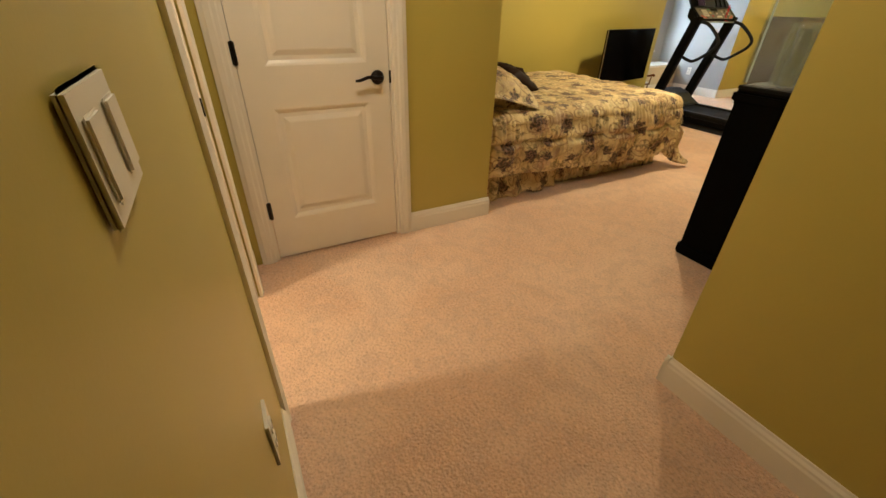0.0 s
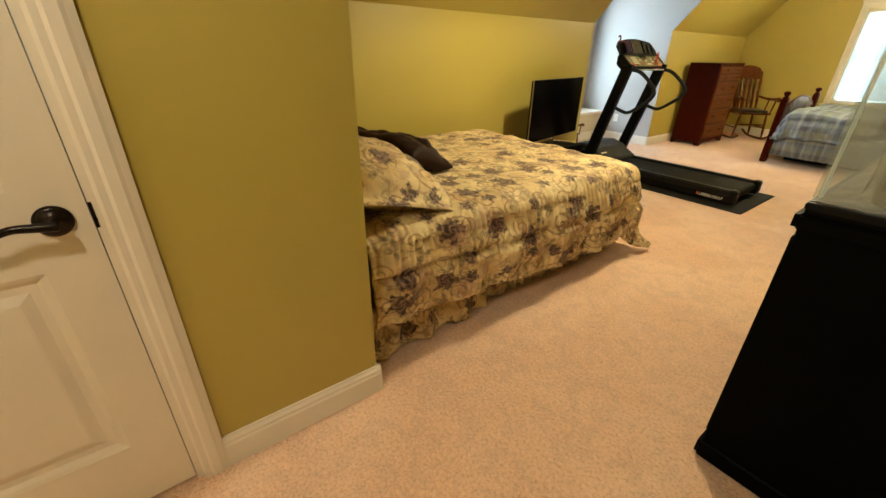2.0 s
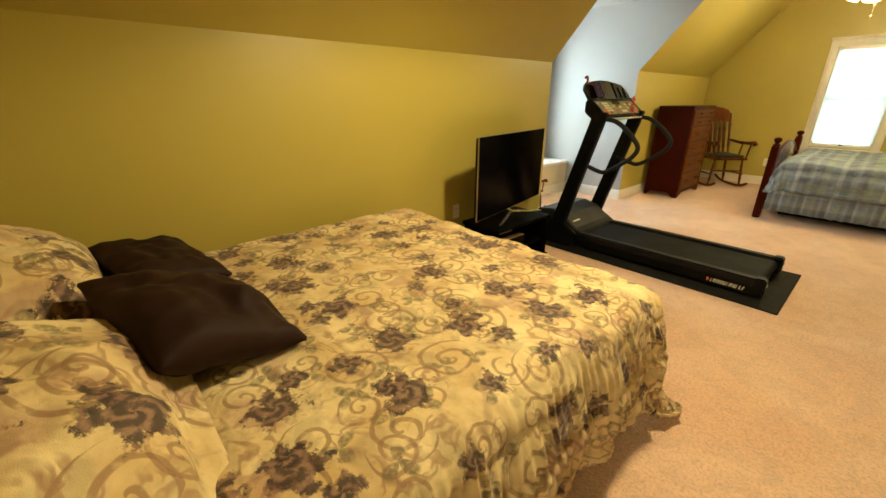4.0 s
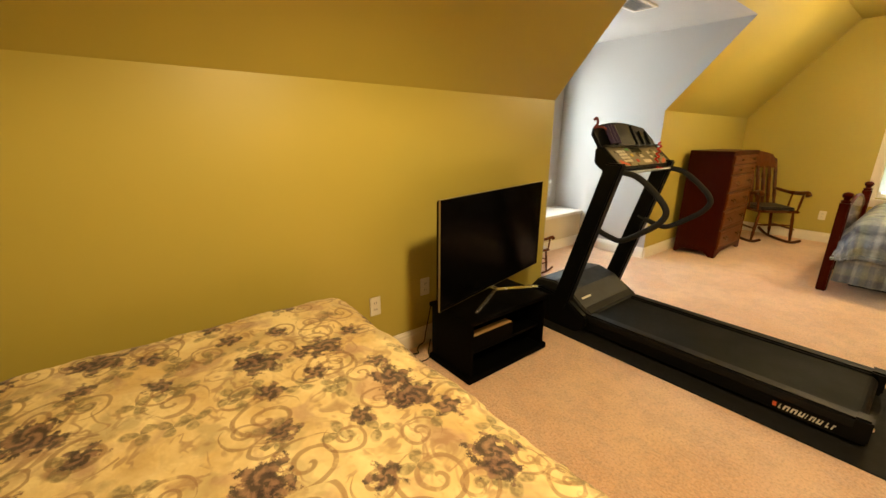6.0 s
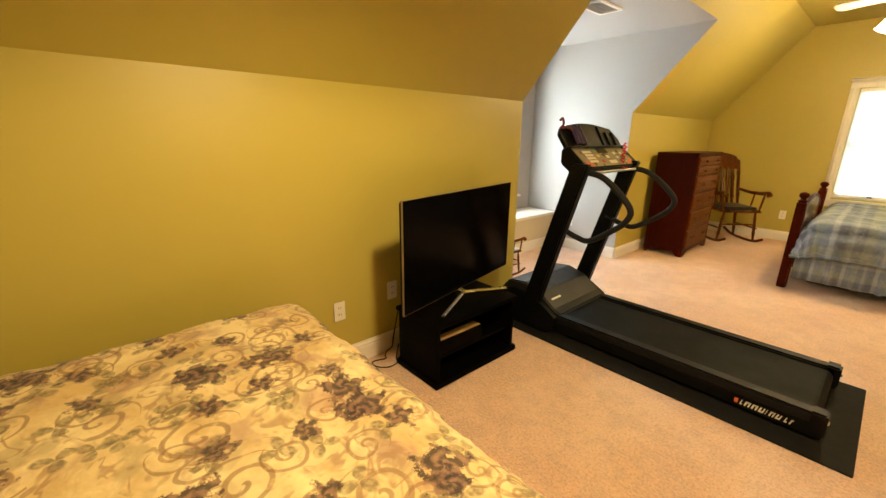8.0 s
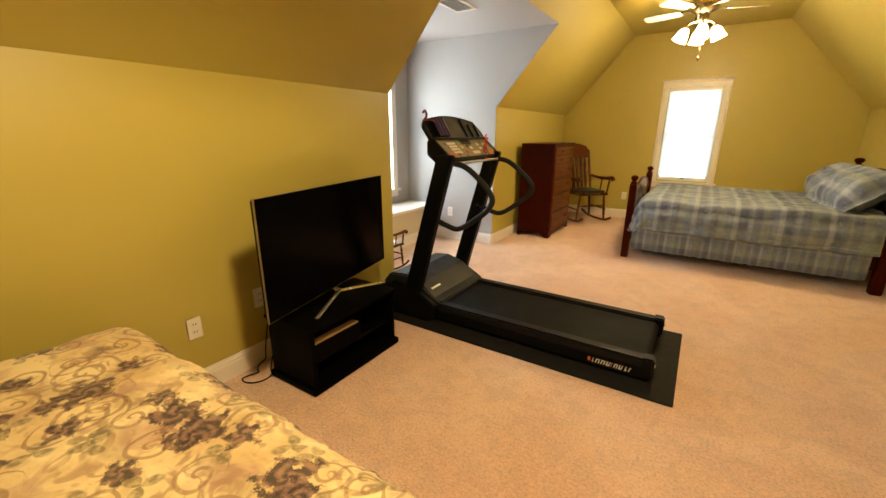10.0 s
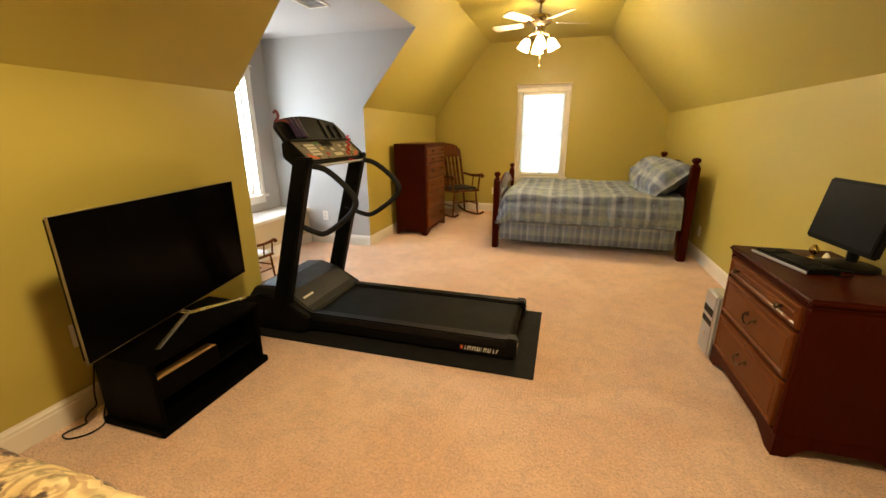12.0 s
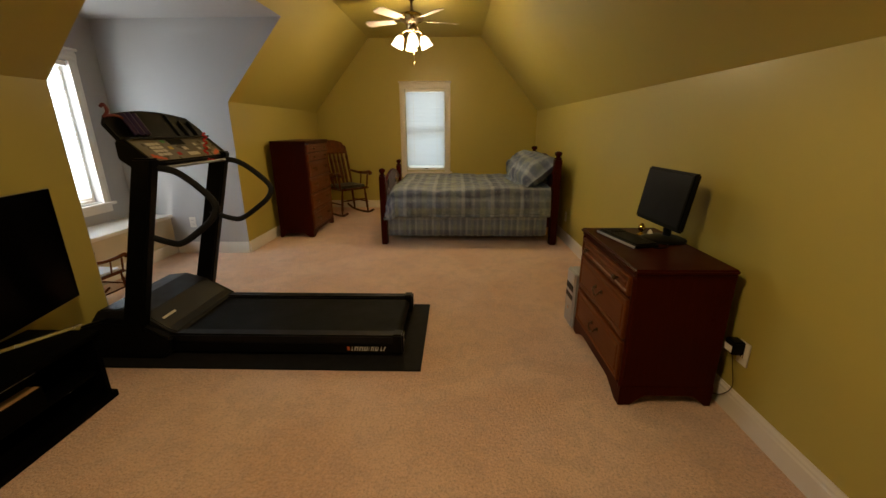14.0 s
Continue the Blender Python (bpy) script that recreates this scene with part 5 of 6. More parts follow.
glasses = thing("phone_case", "dark purple case leaning in the treadmill's rack", "case", (0, 0, 0))
bm = bmesh.new()
for y, h in ((5.745, 0.125), (5.785, 0.130), (5.825, 0.125)):
    tube(bm, [Vector((-3.450, y, 1.277)) - rn * 0.018, Vector((-3.450, y, 1.277)) + back * h - rn * 0.016], 0.014, 8)
part("body", bm, PURPLE, glasses)
bm = bmesh.new()
tube(bm, spline([(-3.53, 5.665, 1.375), (-3.515, 5.68, 1.405), (-3.52, 5.672, 1.438), (-3.535, 5.668, 1.425)], 5), 0.008, 7)
tube(bm, spline([(-3.53, 5.67, 1.38), (-3.50, 5.70, 1.385), (-3.485, 5.735, 1.37), (-3.49, 5.755, 1.345)], 5), 0.007, 7)
part("strap", bm, simple("dark_red_strap", (0.11, 0.015, 0.012), 0.6), glasses, "dark red strap")


# ---- case furniture
def bail(bm, y, z, x, w=0.045):
    """A drop handle on a front that faces -x or +x: x is the front, its sign of travel in w."""
    s = 1 if w > 0 else -1
    w = abs(w)
    tube(bm, spline([(x, y - w, z + 0.012), (x + 0.016 * s, y - w, z + 0.010), (x + 0.022 * s, y - w * 0.8, z - 0.008), (x + 0.024 * s, y, z - 0.018), (x + 0.022 * s, y + w * 0.8, z - 0.008), (x + 0.016 * s, y + w, z + 0.010), (x, y + w, z + 0.012)], 4), 0.0042, 7)
    for k in (-1, 1):
        lathe(bm, [(0.013, -0.001 * s), (0.011, 0.004 * s), (0.006, 0.010 * s)], (x, y + k * w, z + 0.012), 10, 0)


def drawer(parent, xf, s, y0, y1, z0, z1, handles, name="drawer"):
    """s: +1 when the front faces +x."""
    bm = bmesh.new()
    rings = []
    for inset, d in ((0.0, 0.0), (0.0, 0.014), (0.006, 0.018), (0.016, 0.018), (0.022, 0.012), (0.034, 0.012), (0.040, 0.016)):
        rings.append([bm.verts.new((xf + s * d, y, z)) for y, z in ((y0 + inset, z0 + inset), (y1 - inset, z0 + inset), (y1 - inset, z1 - inset), (y0 + inset, z1 - inset))])
    for a, b in zip(rings, rings[1:]):
        for k in range(4):
            bm.faces.new((a[k], a[(k + 1) % 4], b[(k + 1) % 4], b[k]))
    bm.faces.new(rings[0])
    bm.faces.new(rings[-1])
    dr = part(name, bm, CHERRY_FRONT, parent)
    zc = (z0 + z1) / 2
    for kind, y in handles:
        bm = bmesh.new()
        if kind == "bail":
            bail(bm, y, zc, xf + s * 0.016, 0.042 * s)
            part("handle", bm, ANTIQUE, dr, "antique brass drop handle", smooth=True)
        else:
            lathe(bm, [(0.006, 0.0), (0.006, 0.012 * s), (0.013, 0.017 * s), (0.014, 0.023 * s), (0.006, 0.029 * s)], (xf + s * 0.016, y, zc), 12, 0)
            part("knob", bm, ANTIQUE, dr, "antique brass knob", smooth=True)
    return dr


def case(name, label, at, sx, sy, sz, s, rows, plinth, post=True):
    """A chest of drawers in local axes, back at x = 0, front towards s * x."""
    c = thing(name, label, "dresser", at)
    d = sx * s
    lo, hi = min(0, d), max(0, d)
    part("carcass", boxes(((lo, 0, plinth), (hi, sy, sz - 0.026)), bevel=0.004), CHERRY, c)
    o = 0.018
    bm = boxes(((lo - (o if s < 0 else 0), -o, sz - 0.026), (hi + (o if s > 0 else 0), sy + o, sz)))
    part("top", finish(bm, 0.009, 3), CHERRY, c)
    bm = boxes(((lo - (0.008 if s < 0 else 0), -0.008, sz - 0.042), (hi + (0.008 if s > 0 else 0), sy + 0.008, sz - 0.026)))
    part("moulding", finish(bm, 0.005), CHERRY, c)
    # shaped apron on the front and the two ends
    def apron(a, b, fixed, axis):
        bm = bmesh.new()
        n = 14
        edge = []
        for k in range(n + 1):
            t = k / n
            ft = min(t, 1 - t)
            z = 0.0 if ft < 0.10 else min(0.055, 0.055 * ((ft - 0.10) / 0.13) ** 0.6)
            edge.append((a + (b - a) * t, z))
        prism(bm, edge + [(b, plinth + 0.015), (a, plinth + 0.015)], axis, *fixed)
        part("apron", bm, CHERRY, c)
    apron(-0.004, sy + 0.004, ((d - 0.02 * s, d + 0.006 * s) if s > 0 else (d + 0.006 * s, d - 0.02 * s)), 0)
    apron(lo + (0.022 if s < 0 else 0), hi - (0.022 if s > 0 else 0), (-0.003, 0.018), 1)
    apron(lo + (0.022 if s < 0 else 0), hi - (0.022 if s > 0 else 0), (sy - 0.018, sy + 0.003), 1)
    for y in (0.016, sy - 0.016):
        bm = bmesh.new()
        lathe(bm, [(0.016, plinth), (0.016, plinth + 0.02), (0.013, plinth + 0.03), (0.013, sz - 0.075), (0.016, sz - 0.065), (0.016, sz - 0.043)], (d - 0.006 * s, y, 0), 12)
        part("corner_column", bm, CHERRY, c, smooth=True)
    for z0, z1, handles in rows:
        drawer(c, d, s, 0.035, sy - 0.035, z0, z1, handles)
    return c


# tall chest: front faces the room (+x)
case("tall_dresser", "tall dark cherry chest of six drawers", (-3.955, 8.40, 0), 0.42, 0.85, 1.178, 1,
     [(0.10, 0.31, [("bail", 0.22), ("bail", 0.63)]), (0.325, 0.53, [("bail", 0.22), ("bail", 0.63)]), (0.545, 0.73, [("bail", 0.22), ("bail", 0.63)]),
      (0.745, 0.92, [("bail", 0.22), ("bail", 0.63)]), (0.935, 1.025, [("knob", 0.22), ("knob", 0.63)]), (1.04, 1.13, [("knob", 0.22), ("knob", 0.63)])], 0.085)
# low chest by the wall: front faces -x
case("low_dresser", "low dark cherry chest with three drawers, used as a desk", (-0.495, 5.285, 0), 0.442, 0.755, 0.712, -1,
     [(0.115, 0.325, [("bail", 0.378)]), (0.345, 0.545, [("bail", 0.378)]), (0.565, 0.66, [("knob", 0.16), ("knob", 0.60)])], 0.09)

# monitor, keyboard, cables, figure of a lamp-like trinket on the low chest
mon = thing("monitor", "black flat computer monitor tilted back, switched off", "monitor", (-0.61, 5.77, 0.712), 0)
scr = part("screen_shell", boxes(((-0.020, -0.216, -0.150), (0.012, 0.216, 0.148)), bevel=0.008), BLACK, mon)
scr.matrix_local = pose(0, 0, 0.238, 0, 9, 3)
part("display", boxes(((-0.0225, -0.199, -0.128), (-0.0195, 0.199, 0.132))), LCD, scr, "dark matt screen")
part("bulge", boxes(((0.012, -0.12, -0.09), (0.05, 0.12, 0.10)), bevel=0.015), BLACK, scr)
bm = bmesh.new()
tube(bm, [(0.035, 0, 0.01), (0.035, 0, 0.17), (0.02, 0, 0.24)], 0.022, 10)
part("neck", bm, BLACK, mon)
bm = bmesh.new()
lathe(bm, [(0.115, 0.001), (0.115, 0.009), (0.096, 0.017), (0.024, 0.028)], (0.02, 0, 0), 28)
part("base", bm, BLACK, mon, smooth=True)
kb = thing("keyboard", "silver and black keyboard on the low dresser", "keyboard", (-0.785, 5.775, 0.713), 12)
part("tray", boxes(((-0.075, -0.178, 0.0), (0.065, 0.178, 0.016)), bevel=0.005), BLACK, kb)
part("front_edge", boxes(((-0.083, -0.178, 0.0005), (-0.0755, 0.178, 0.015)), bevel=0.003), SILVER, kb, "silver front edge")
key = boxes(((-0.0078, -0.0064, 0.0), (0.0078, 0.0064, 0.009)), bevel=0.002, segments=1)
kdata = mesh("key", key, BLACK)
for r in range(6):
    for c in range(21):
        if (c in (15,)) or (r == 5 and c in (4, 5, 6, 7, 8)):
            continue
        k = new("key", kdata)
        k.parent = kb
        k.matrix_local = pose(-0.056 + r * 0.0198, -0.164 + c * 0.0162, 0.0155)
part("space_bar", boxes(((0.036, -0.105, 0.0155), (0.050, -0.028, 0.024)), bevel=0.002), BLACK, kb)
trinket = thing("trinket", "small polished brass desk ornament behind the keyboard", "ornament", (-0.665, 5.88, 0.712))
bm = bmesh.new()
lathe(bm, [(0.022, 0.0), (0.024, 0.005), (0.009, 0.010), (0.007, 0.022), (0.018, 0.032), (0.021, 0.046), (0.014, 0.060), (0.005, 0.070)], (0, 0, 0), 16)
part("body", bm, BRASS, trinket, smooth=True)
bm = bmesh.new()
lathe(bm, [(0.013, 0.0), (0.017, 0.014), (0.010, 0.034), (0.004, 0.042)], (0.03, -0.045, 0), 14)
part("cup", bm, IVORY, trinket, "white cup", smooth=True)
bm = bmesh.new()
tube(bm, spline([(-0.57, 5.72, 0.716), (-0.62, 5.66, 0.717), (-0.66, 5.60, 0.717), (-0.72, 5.60, 0.716), (-0.70, 5.68, 0.717), (-0.64, 5.74, 0.717), (-0.54, 5.70, 0.717)], 6), 0.003, 6)
tagged(part("monitor_cable", bm, BLACK, smooth=True), "black cable curled round the monitor's foot", "cable")

pc = thing("computer_tower", "silver and black computer tower on the carpet", "computer", (-0.965, 6.045, 0))
part("case", boxes(((0.03, 0.0, 0.0), (0.45, 0.18, 0.395)), bevel=0.006), SILVER, pc)
part("front_panel", boxes(((0.0, 0.004, 0.006), (0.03, 0.176, 0.40)), bevel=0.012, segments=3), SILVER, pc)
part("drive_door", boxes(((-0.003, 0.02, 0.26), (0.002, 0.16, 0.305)), bevel=0.002), BLACK, pc)
part("drive_slot", boxes(((-0.003, 0.02, 0.20), (0.002, 0.16, 0.235)), bevel=0.002), BLACK, pc)
bm = bmesh.new()
lathe(bm, [(0.012, -0.004), (0.010, 0.002)], (0, 0.09, 0.13), 14, 0)
part("power_button", bm, CHROME, pc)


# ---- bed with the plaid cover
PX0, PX1, PY0, PY1 = -2.575, -0.612, 8.12, 9.50
wb = thing("wooden_bed", "dark cherry bed with ball-topped posts and arched boards", "bed")


def bed_post(x, y, h, w):
    bm = bmesh.new()
    box(bm, (x - w, y - w, 0), (x + w, y + w, h - 0.085))
    finish(bm, 0.008)
    lathe(bm, [(w * 0.9, h - 0.086), (w * 1.05, h - 0.075), (w * 0.6, h - 0.066), (w * 0.55, h - 0.058), (w * 0.95, h - 0.040), (w * 1.05, h - 0.025), (w * 0.85, h - 0.008), (w * 0.3, h)], (x, y, 0), 16)
    part("post", bm, CHERRY, wb)


def bed_board(x, z0, zs, zt, t=0.022):
    bm = bmesh.new()
    n = 24
    top = []
    for k in range(n + 1):
        s = k / n
        top.append((PY0 + 0.03 + (PY1 - PY0 - 0.06) * s, zs + (zt - zs) * math.sin(math.pi * s) ** 0.8))
    prism(bm, [(PY0 + 0.03, z0), (PY1 - 0.03, z0)] + top[::-1], 0, x - t / 2, x + t / 2)
    part("panel", bm, POLISHED, wb)
    bm = bmesh.new()
    tube(bm, [(x, y, z) for y, z in top], 0.016, 8)
    part("top_rail", bm, CHERRY, wb)


for y in (PY0, PY1):
    bed_post(PX0, y, 0.885, 0.036)
    bed_post(PX1, y, 1.065, 0.041)
bed_board(PX0, 0.24, 0.64, 0.80)
bed_board(PX1, 0.20, 0.80, 0.99)
for y in (PY0 + 0.02, PY1 - 0.02):
    part("side_rail", boxes(((PX0 + 0.03, y - 0.012, 0.20), (PX1 - 0.04, y + 0.012, 0.33)), bevel=0.004), CHERRY, wb)
part("mattress", boxes(((PX0 + 0.05, PY0 + 0.02, 0.30), (PX1 - 0.05, PY1 - 0.02, 0.62)), bevel=0.05, segments=3), WHITE_CLOTH, wb)
# no real base: a black box puts the shade under the bed into colour
part("shade_box", boxes(((PX0 + 0.14, PY0 + 0.30, 0.012), (PX1 - 0.14, PY1 - 0.30, 0.30)), bevel=0.005), BLACK, wb, "black box added for the shade under the mattress")
ps = thing("bed_skirt", "blue-grey plaid bed skirt hanging short of the carpet", "bed skirt", (PX1 - 0.07, (PY0 + PY1) / 2, 0), 90)
skirt(PY1 - PY0 + 0.03, -PX0 + PX1 - 0.12, 0.105, 0.42, PLAID, ps, 0.006, 0.35, "cloth", 1.0)
pcov = thing("plaid_comforter", "blue, grey and sage plaid comforter on the wooden bed", "comforter", (PX1 - 0.06, (PY0 + PY1) / 2, 0), 90)
drape(PY1 - PY0 + 0.13, -PX0 + PX1 - 0.13, 0.675, 0.335, 0.33, PLAID, pcov, r=0.10, flare=0.12, nu=150, nv=150, wrinkle=0.017, seed=1.4, thick=0.02, tips=0.05, gather=0.005, bulge=0.025, seams=((0.13, 0.006), (0.33, 0.008)))
pillow("plump blue-grey plaid pillow leaning on the headboard", (-0.83, 8.47, 0.835), (6, -38, 10), 0.44, 0.56, 0.30, PLAID, 0.035, 2.6, "plaid pillows", ruck=0.016)
pillow("plump blue-grey plaid pillow leaning on the headboard", (-0.85, 9.16, 0.835), (-3, -42, -3), 0.44, 0.56, 0.28, PLAID, 0.035, 5.6, "plaid pillows", ruck=0.016)


# ---- rocking chairs
def rocking_chair(name, label, at, turn, k, pad, wood_m):
    """Faces local +x. k scales an adult chair 1.09 m high."""
    c = thing(name, label, "rocking chair", at, turn)

    def turned(p0, p1, r, nm):
        p0, p1 = Vector(p0) * k, Vector(p1) * k
        bm = bmesh.new()
        n = 16
        tube(bm, [p0.lerp(p1, i / n) for i in range(n + 1)], r * k, 8, taper=lambda t: 0.75 + 0.35 * math.sin(math.pi * t) + 0.22 * (1 if abs((t * 6) % 1 - 0.5) < 0.12 else 0))
        part(nm, bm, wood_m, c, smooth=True)

    for y in (-0.24, 0.24):
        bm = bmesh.new()
        rail = spline([(-0.42, y, 0.085), (-0.25, y, 0.030), (0.0, y, 0.018), (0.22, y, 0.032), (0.36, y, 0.085)], 6)
        tube(bm, [p * k for p in rail], 0.018 * k, 8)
        part("rocker", bm, wood_m, c)
        turned((0.20, y, 0.035), (0.19, y * 0.85, 0.42), 0.017, "leg")
        turned((-0.20, y, 0.03), (-0.19, y * 0.82, 0.42), 0.017, "leg")
        turned((0.22, y, 0.20), (-0.20, y, 0.20), 0.011, "stretcher")
        bm = bmesh.new()
        arm = spline([(-0.25, y * 0.92, 0.68), (-0.05, y * 1.08, 0.655), (0.12, y * 1.12, 0.66), (0.24, y * 1.15, 0.675), (0.275, y * 1.15, 0.645)], 6)
        tube(bm, [p * k for p in arm], 0.026 * k, 8, taper=lambda t: 0.7 + 0.6 * t)
        part("arm", bm, wood_m, c, smooth=True)
        turned((0.20, y * 1.0, 0.44), (0.20, y * 1.12, 0.66), 0.013, "arm_post")
        turned((0.02, y * 1.0, 0.44), (0.03, y * 1.08, 0.655), 0.010, "arm_post")
        turned((-0.20, y * 0.9, 0.44), (-0.375, y * 0.95, 1.06), 0.019, "back_post")
    turned((0.195, -0.22, 0.25), (0.195, 0.22, 0.25), 0.012, "stretcher")
    bm = boxes(((-0.24 * k, -0.25 * k, 0.415 * k), (0.25 * k, 0.25 * k, 0.445 * k)))
    part("seat", finish(bm, 0.012 * k, 3), wood_m, c)
    for j in range(5):
        y = -0.14 + 0.07 * j
        turned((-0.205, y, 0.44), (-0.350, y * 1.05, 0.97), 0.021, "spindle")
    bm = bmesh.new()
    n = 16
    front, rear = [], []
    for j in range(n + 1):
        s = 2 * j / n - 1
        zt = 1.095 + 0.07 * math.cos(s * math.pi / 2) - 0.03 * (abs(s) > 0.85)
        for lst, dx in ((front, 0.0), (rear, -0.022)):
            lst.append((bm.verts.new(Vector((-0.335 - 0.03 * (1 - s * s) + dx, s * 0.245, 0.945)) * k), bm.verts.new(Vector((-0.375 - 0.03 * (1 - s * s) + dx, s * 0.245, zt)) * k)))
    for j in range(n):
        bm.faces.new((front[j][0], front[j + 1][0], front[j + 1][1], front[j][1]))
        bm.faces.new((rear[j][0], rear[j][1], rear[j + 1][1], rear[j + 1][0]))
        bm.faces.new((front[j][1], front[j + 1][1], rear[j + 1][1], rear[j][1]))
        bm.faces.new((front[j][0], rear[j][0], rear[j + 1][0], front[j + 1][0]))
    for j in (0, n):
        bm.faces.new((front[j][0], front[j][1], rear[j][1], rear[j][0]))
    part("crest_rail", bm, wood_m, c)
    bm = boxes(((-0.21 * k, -0.21 * k, 0.446 * k), (0.22 * k, 0.21 * k, 0.485 * k)))
    part("seat_pad", finish(bm, 0.016 * k, 3), pad, c, "flat seat cushion")
    return c


rocking_chair("rocking_chair", "honey-brown turned wooden rocking chair with a black seat pad", (-3.46, 9.86, 0), -44, 0.98, SEAT_PAD, PINE)
rocking_chair("child_rocking_chair", "small wooden child's rocking chair with a white pad in the dormer", (-4.53, 6.40, 0), 85, 0.55, WHITE_CLOTH, CHERRY_FRONT)

# ---- aquarium on its stand
aq = thing("aquarium_stand", "tall black cabinet stand under an empty aquarium", "stand", (-1.102, 2.723, 0))
AW, AL, AH = 0.445, 1.22, 0.915
part("cabinet", boxes(((0, 0, 0.07), (AW, AL, AH - 0.06)), bevel=0.003), BLACK_WOOD, aq)
part("plinth", boxes(((-0.014, -0.014, 0), (AW + 0.014, AL + 0.014, 0.075)), bevel=0.012, segments=3), BLACK_WOOD, aq)
part("top_moulding", boxes(((-0.018, -0.018, AH - 0.065), (AW + 0.018, AL + 0.018, AH)), bevel=0.016, segments=3), BLACK_WOOD, aq)
for y in (0.02, 0.62):
    part("door", boxes(((-0.010, y, 0.10), (0.0, y + 0.58, AH - 0.08)), bevel=0.004), BLACK_WOOD, aq)
tank = thing("aquarium", "empty glass aquarium holding wrapped odds and ends", "aquarium", (-1.102, 2.723, AH))
TH = 0.53
for lo, hi in (((0, 0, 0.03), (0.008, AL, TH)), ((AW - 0.008, 0, 0.03), (AW, AL, TH)), ((0.008, 0, 0.03), (AW - 0.008, 0.008, TH)), ((0.008, AL - 0.008, 0.03), (AW - 0.008, AL, TH))):
    g = part("pane", boxes((lo, hi)), TANK_GLASS, tank, "clear tank glass")
    g.visible_shadow = False
for z0, z1 in ((0.0, 0.018), (TH - 0.022, TH + 0.004)):
    bm = bmesh.new()
    for lo, hi in (((-0.006, -0.006), (AW + 0.006, 0.016)), ((-0.006, AL - 0.016), (AW + 0.006, AL + 0.006)), ((-0.006, 0.016), (0.016, AL - 0.016)), ((AW - 0.016, 0.016), (AW + 0.006, AL - 0.016))):
        box(bm, (lo[0], lo[1], z0), (hi[0], hi[1], z1))
    part("frame", finish(bm, 0.003), BLACK, tank)
SEAL = simple("silicone_seal", (0.50, 0.56, 0.53), 0.3, vary=0.15, relief=0.1)
for sx in (0.0085, AW - 0.0165):
    for sy in (0.0085, AL - 0.0165):
        part("corner_seal", boxes(((sx, sy, 0.03), (sx + 0.008, sy + 0.008, TH - 0.024)), bevel=0.003, segments=1), SEAL, tank, "pale silicone seam")
part("bottom", boxes(((0.008, 0.008, 0.002), (AW - 0.008, AL - 0.008, 0.010))), TANK_GLASS, tank)
bm = bmesh.new()
rows = []
for i in range(25):
    rows.append([bm.verts.new((0.010 + (AW - 0.02) * i / 24, 0.012 + (AL - 0.024) * j / 40, 0.022 + 0.008 * noise.noise((i * 0.5, j * 0.5, 2)))) for j in range(41)])
for a, b in zip(rows, rows[1:]):
    for j in range(40):
        bm.faces.new((a[j], a[j + 1], b[j + 1], b[j]))
gravel = part("gravel", bm, GREY_STUFF)
gravel.matrix_world = pose(-1.102, 2.723, AH)
gravel.modifiers.new("thick", "SOLIDIFY").thickness = 0.02
tagged(gravel, "thin layer of grey gravel in the tank", "gravel", kind="stuff")
BOTTLE = simple("grey_green_glass", (0.04, 0.045, 0.04), 0.12, vary=0.3, relief=0)
for at, h, r in (((-0.975, 2.815, 0), 0.235, 0.042), ((-0.885, 2.86, 0), 0.215, 0.038), ((-0.945, 2.925, 0), 0.23, 0.042), ((-0.86, 3.01, 0), 0.17, 0.045)):
    bt = thing("jar", "grey-green glass jar wrapped in clear plastic inside the tank", "jar", (at[0], at[1], AH + 0.029), 0, "wrapped jars")
    bm = bmesh.new()
    lathe(bm, [(r * 0.84, 0), (r * 0.88, 0.01), (r * 0.88, h * 0.78), (r * 0.70, h * 0.90), (r * 0.66, h * 0.97), (0.001, h * 0.97)], (0, 0, 0), 18)
    part("body", bm, BOTTLE, bt, "grey-green glass body", smooth=True)
    bm = bmesh.new()
    n, rings = 28, []
    for z in (0.0, 0.06, 0.12, 0.18, h, h + 0.015):
        rings.append([bm.verts.new(((r + 0.012 + 0.014 * noise.noise((k * 0.8, z * 20, r * 90))) * math.cos(k * math.tau / n), (r + 0.012 + 0.014 * noise.noise((k * 0.8, z * 20, r * 90))) * math.sin(k * math.tau / n), z)) for k in range(n)])
    for a, b in zip(rings, rings[1:]):
        for k in range(n):
            bm.faces.new((a[k], a[(k + 1) % n], b[(k + 1) % n], b[k]))
    bm.faces.new(rings[-1])
    w = part("wrapping", bm, FILM, bt, "clear crinkled plastic wrap", smooth=True)
    w.visible_shadow = False
# ---- ceiling fan with lamps
fan = thing("ceiling_fan", "brass ceiling fan with five pale blades and four lit frosted shades", "ceiling fan", (FAN[0], FAN[1], TOP))
bm = bmesh.new()
lathe(bm, [(0.065, 0.0), (0.065, -0.02), (0.03, -0.06), (0.014, -0.065), (0.013, -0.16), (0.05, -0.165), (0.115, -0.185), (0.125, -0.215), (0.115, -0.255), (0.07, -0.275), (0.055, -0.30), (0.06, -0.335), (0.03, -0.355)], (0, 0, 0), 28)
AGED = simple("aged_brass", (0.40, 0.31, 0.18), 0.28, 1.0, vary=0.12)
part("motor", bm, AGED, fan, "aged brass motor housing", smooth=True)
blade_m = simple("pale_fan_blade", (0.66, 0.58, 0.50), 0.45)
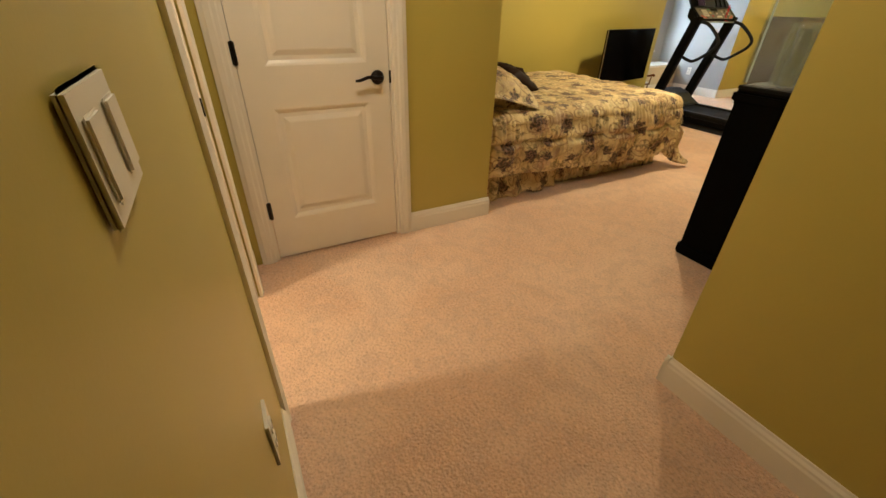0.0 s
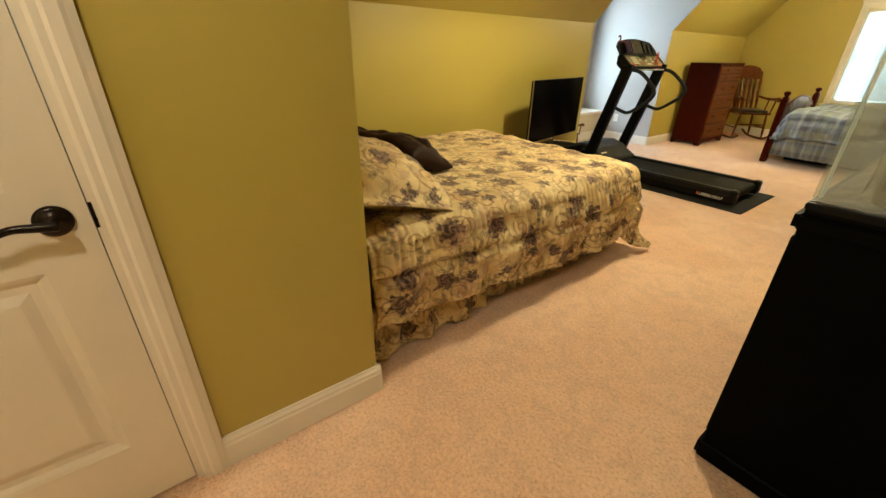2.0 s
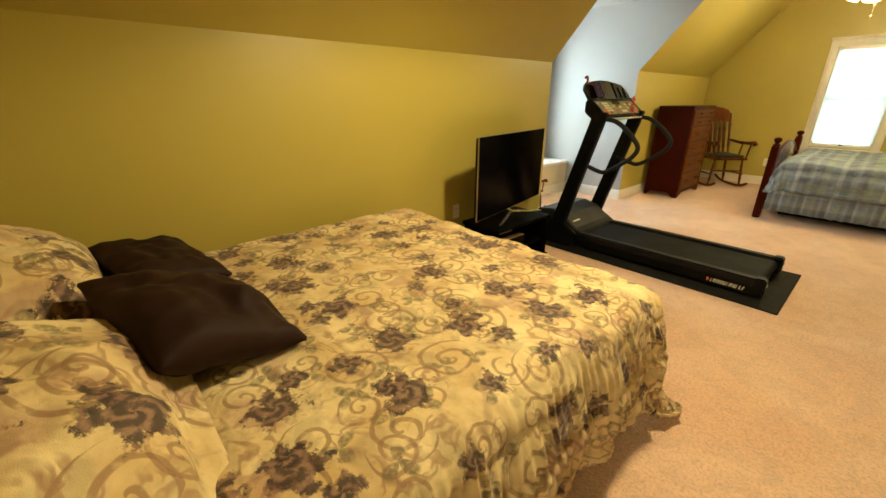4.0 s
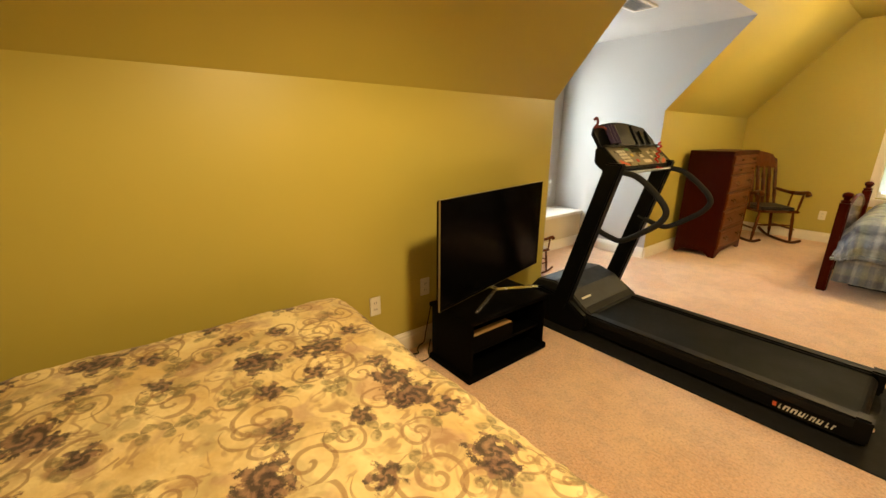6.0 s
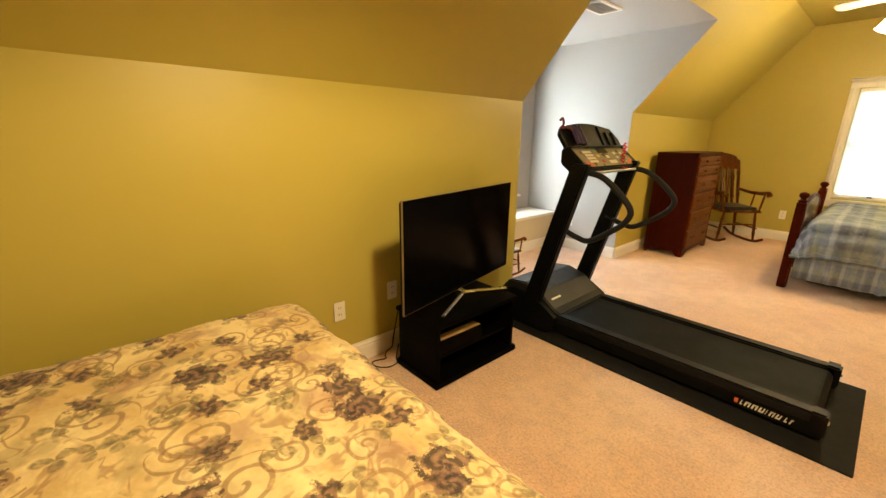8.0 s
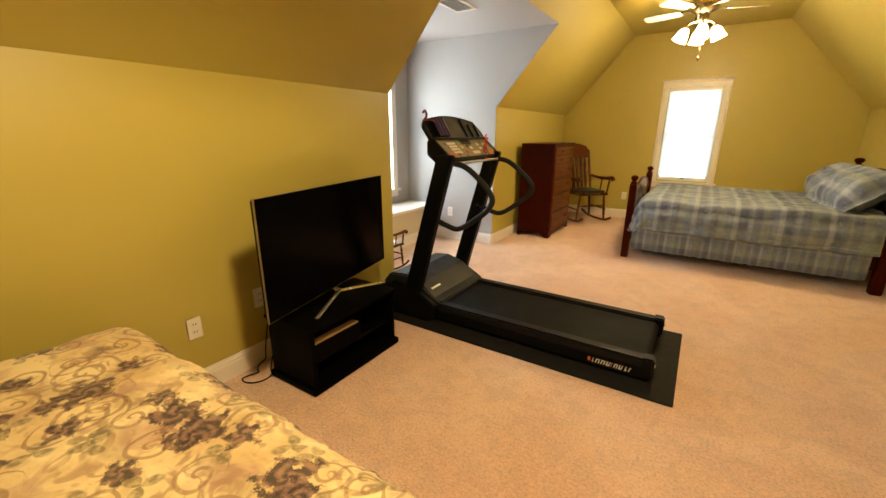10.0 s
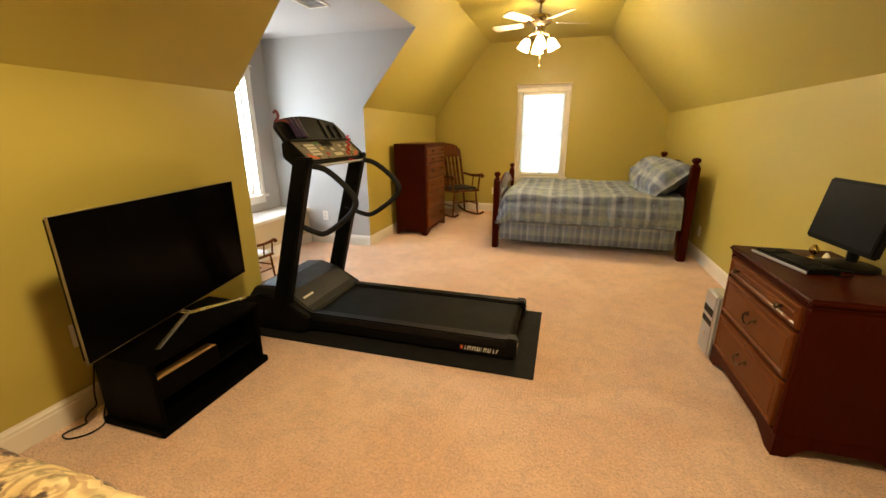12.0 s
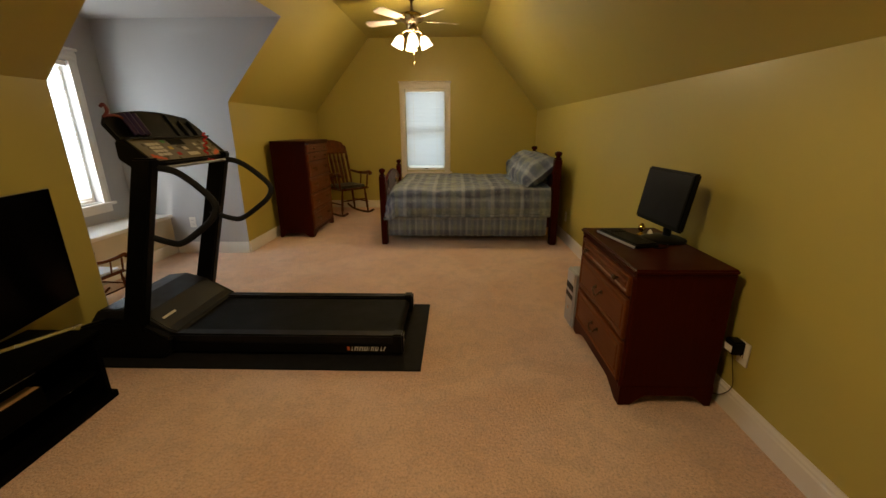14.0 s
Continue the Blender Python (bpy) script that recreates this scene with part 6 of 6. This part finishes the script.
for k in range(5):
    a = k * math.tau / 5 + 0.35
    bm = bmesh.new()
    n = 10
    up, dn = [], []
    for j in range(n + 1):
        t = j / n
        hw = (0.045 + 0.025 * t) * (1 if t < 0.9 else (1 - ((t - 0.9) / 0.1) ** 2 * 0.45))
        for lst, z in ((up, 0.003), (dn, -0.003)):
            lst.append((bm.verts.new((0.19 + 0.34 * t, -hw, z)), bm.verts.new((0.19 + 0.34 * t, hw, z))))
    for j in range(n):
        bm.faces.new((up[j][0], up[j + 1][0], up[j + 1][1], up[j][1]))
        bm.faces.new((dn[j][0], dn[j][1], dn[j + 1][1], dn[j + 1][0]))
        for e in (0, 1):
            bm.faces.new((up[j][e], dn[j][e], dn[j + 1][e], up[j + 1][e]))
    for j in (0, n):
        bm.faces.new((up[j][0], up[j][1], dn[j][1], dn[j][0]))
    bl = part("blade", bm, blade_m, fan)
    bl.matrix_local = Matrix.Rotation(a, 4, "Z") @ pose(0, 0, -0.245, 12, 0, 0)
    arm = part("blade_arm", boxes(((0.10, -0.018, -0.004), (0.26, 0.018, 0.004)), bevel=0.003), AGED, bl)
    arm.matrix_local = pose(0, 0, 0.006)
for k in range(4):
    a = k * math.tau / 4 + 0.15
    bm = bmesh.new()
    tube(bm, spline([(0.02, 0, -0.345), (0.07, 0, -0.345), (0.105, 0, -0.365), (0.115, 0, -0.385)], 5), 0.009, 8)
    lathe(bm, [(0.020, -0.385), (0.022, -0.405)], (0.115, 0, 0), 12)
    sa = part("lamp_arm", bm, AGED, fan, smooth=True)
    sa.matrix_local = Matrix.Rotation(a, 4, "Z")
    bm = bmesh.new()
    prof = [(0.022, 0.0), (0.036, -0.012), (0.048, -0.04), (0.054, -0.075), (0.062, -0.105), (0.066, -0.115)]
    lathe(bm, prof, (0, 0, 0), 20)
    sh = part("shade", bm, SHADE, sa, "lit frosted tulip shade", smooth=True)
    sh.matrix_local = pose(0.118, 0, -0.398, 0, -24, 0)
for x, ln in ((0.02, 0.30), (-0.025, 0.13)):
    bm = bmesh.new()
    tube(bm, [(x, 0, -0.35), (x, 0, -0.35 - ln)], 0.002, 6)
    lathe(bm, [(0.003, -0.35 - ln), (0.007, -0.36 - ln), (0.006, -0.385 - ln), (0.002, -0.39 - ln)], (x, 0, 0), 8)
    part("pull_chain", bm, AGED, fan)

# the matching fan over the near half of the room
copy_thing(fan, pose(NEAR[0], NEAR[1], TOP, 0, 0, 33))

# ---- flush light on the hall ceiling: an unseen dome, added to carry the hall lamp
dome = thing("ceiling_light", "lit frosted dome light added out of view on the hall ceiling", "ceiling light", (*HALL, HTOP))
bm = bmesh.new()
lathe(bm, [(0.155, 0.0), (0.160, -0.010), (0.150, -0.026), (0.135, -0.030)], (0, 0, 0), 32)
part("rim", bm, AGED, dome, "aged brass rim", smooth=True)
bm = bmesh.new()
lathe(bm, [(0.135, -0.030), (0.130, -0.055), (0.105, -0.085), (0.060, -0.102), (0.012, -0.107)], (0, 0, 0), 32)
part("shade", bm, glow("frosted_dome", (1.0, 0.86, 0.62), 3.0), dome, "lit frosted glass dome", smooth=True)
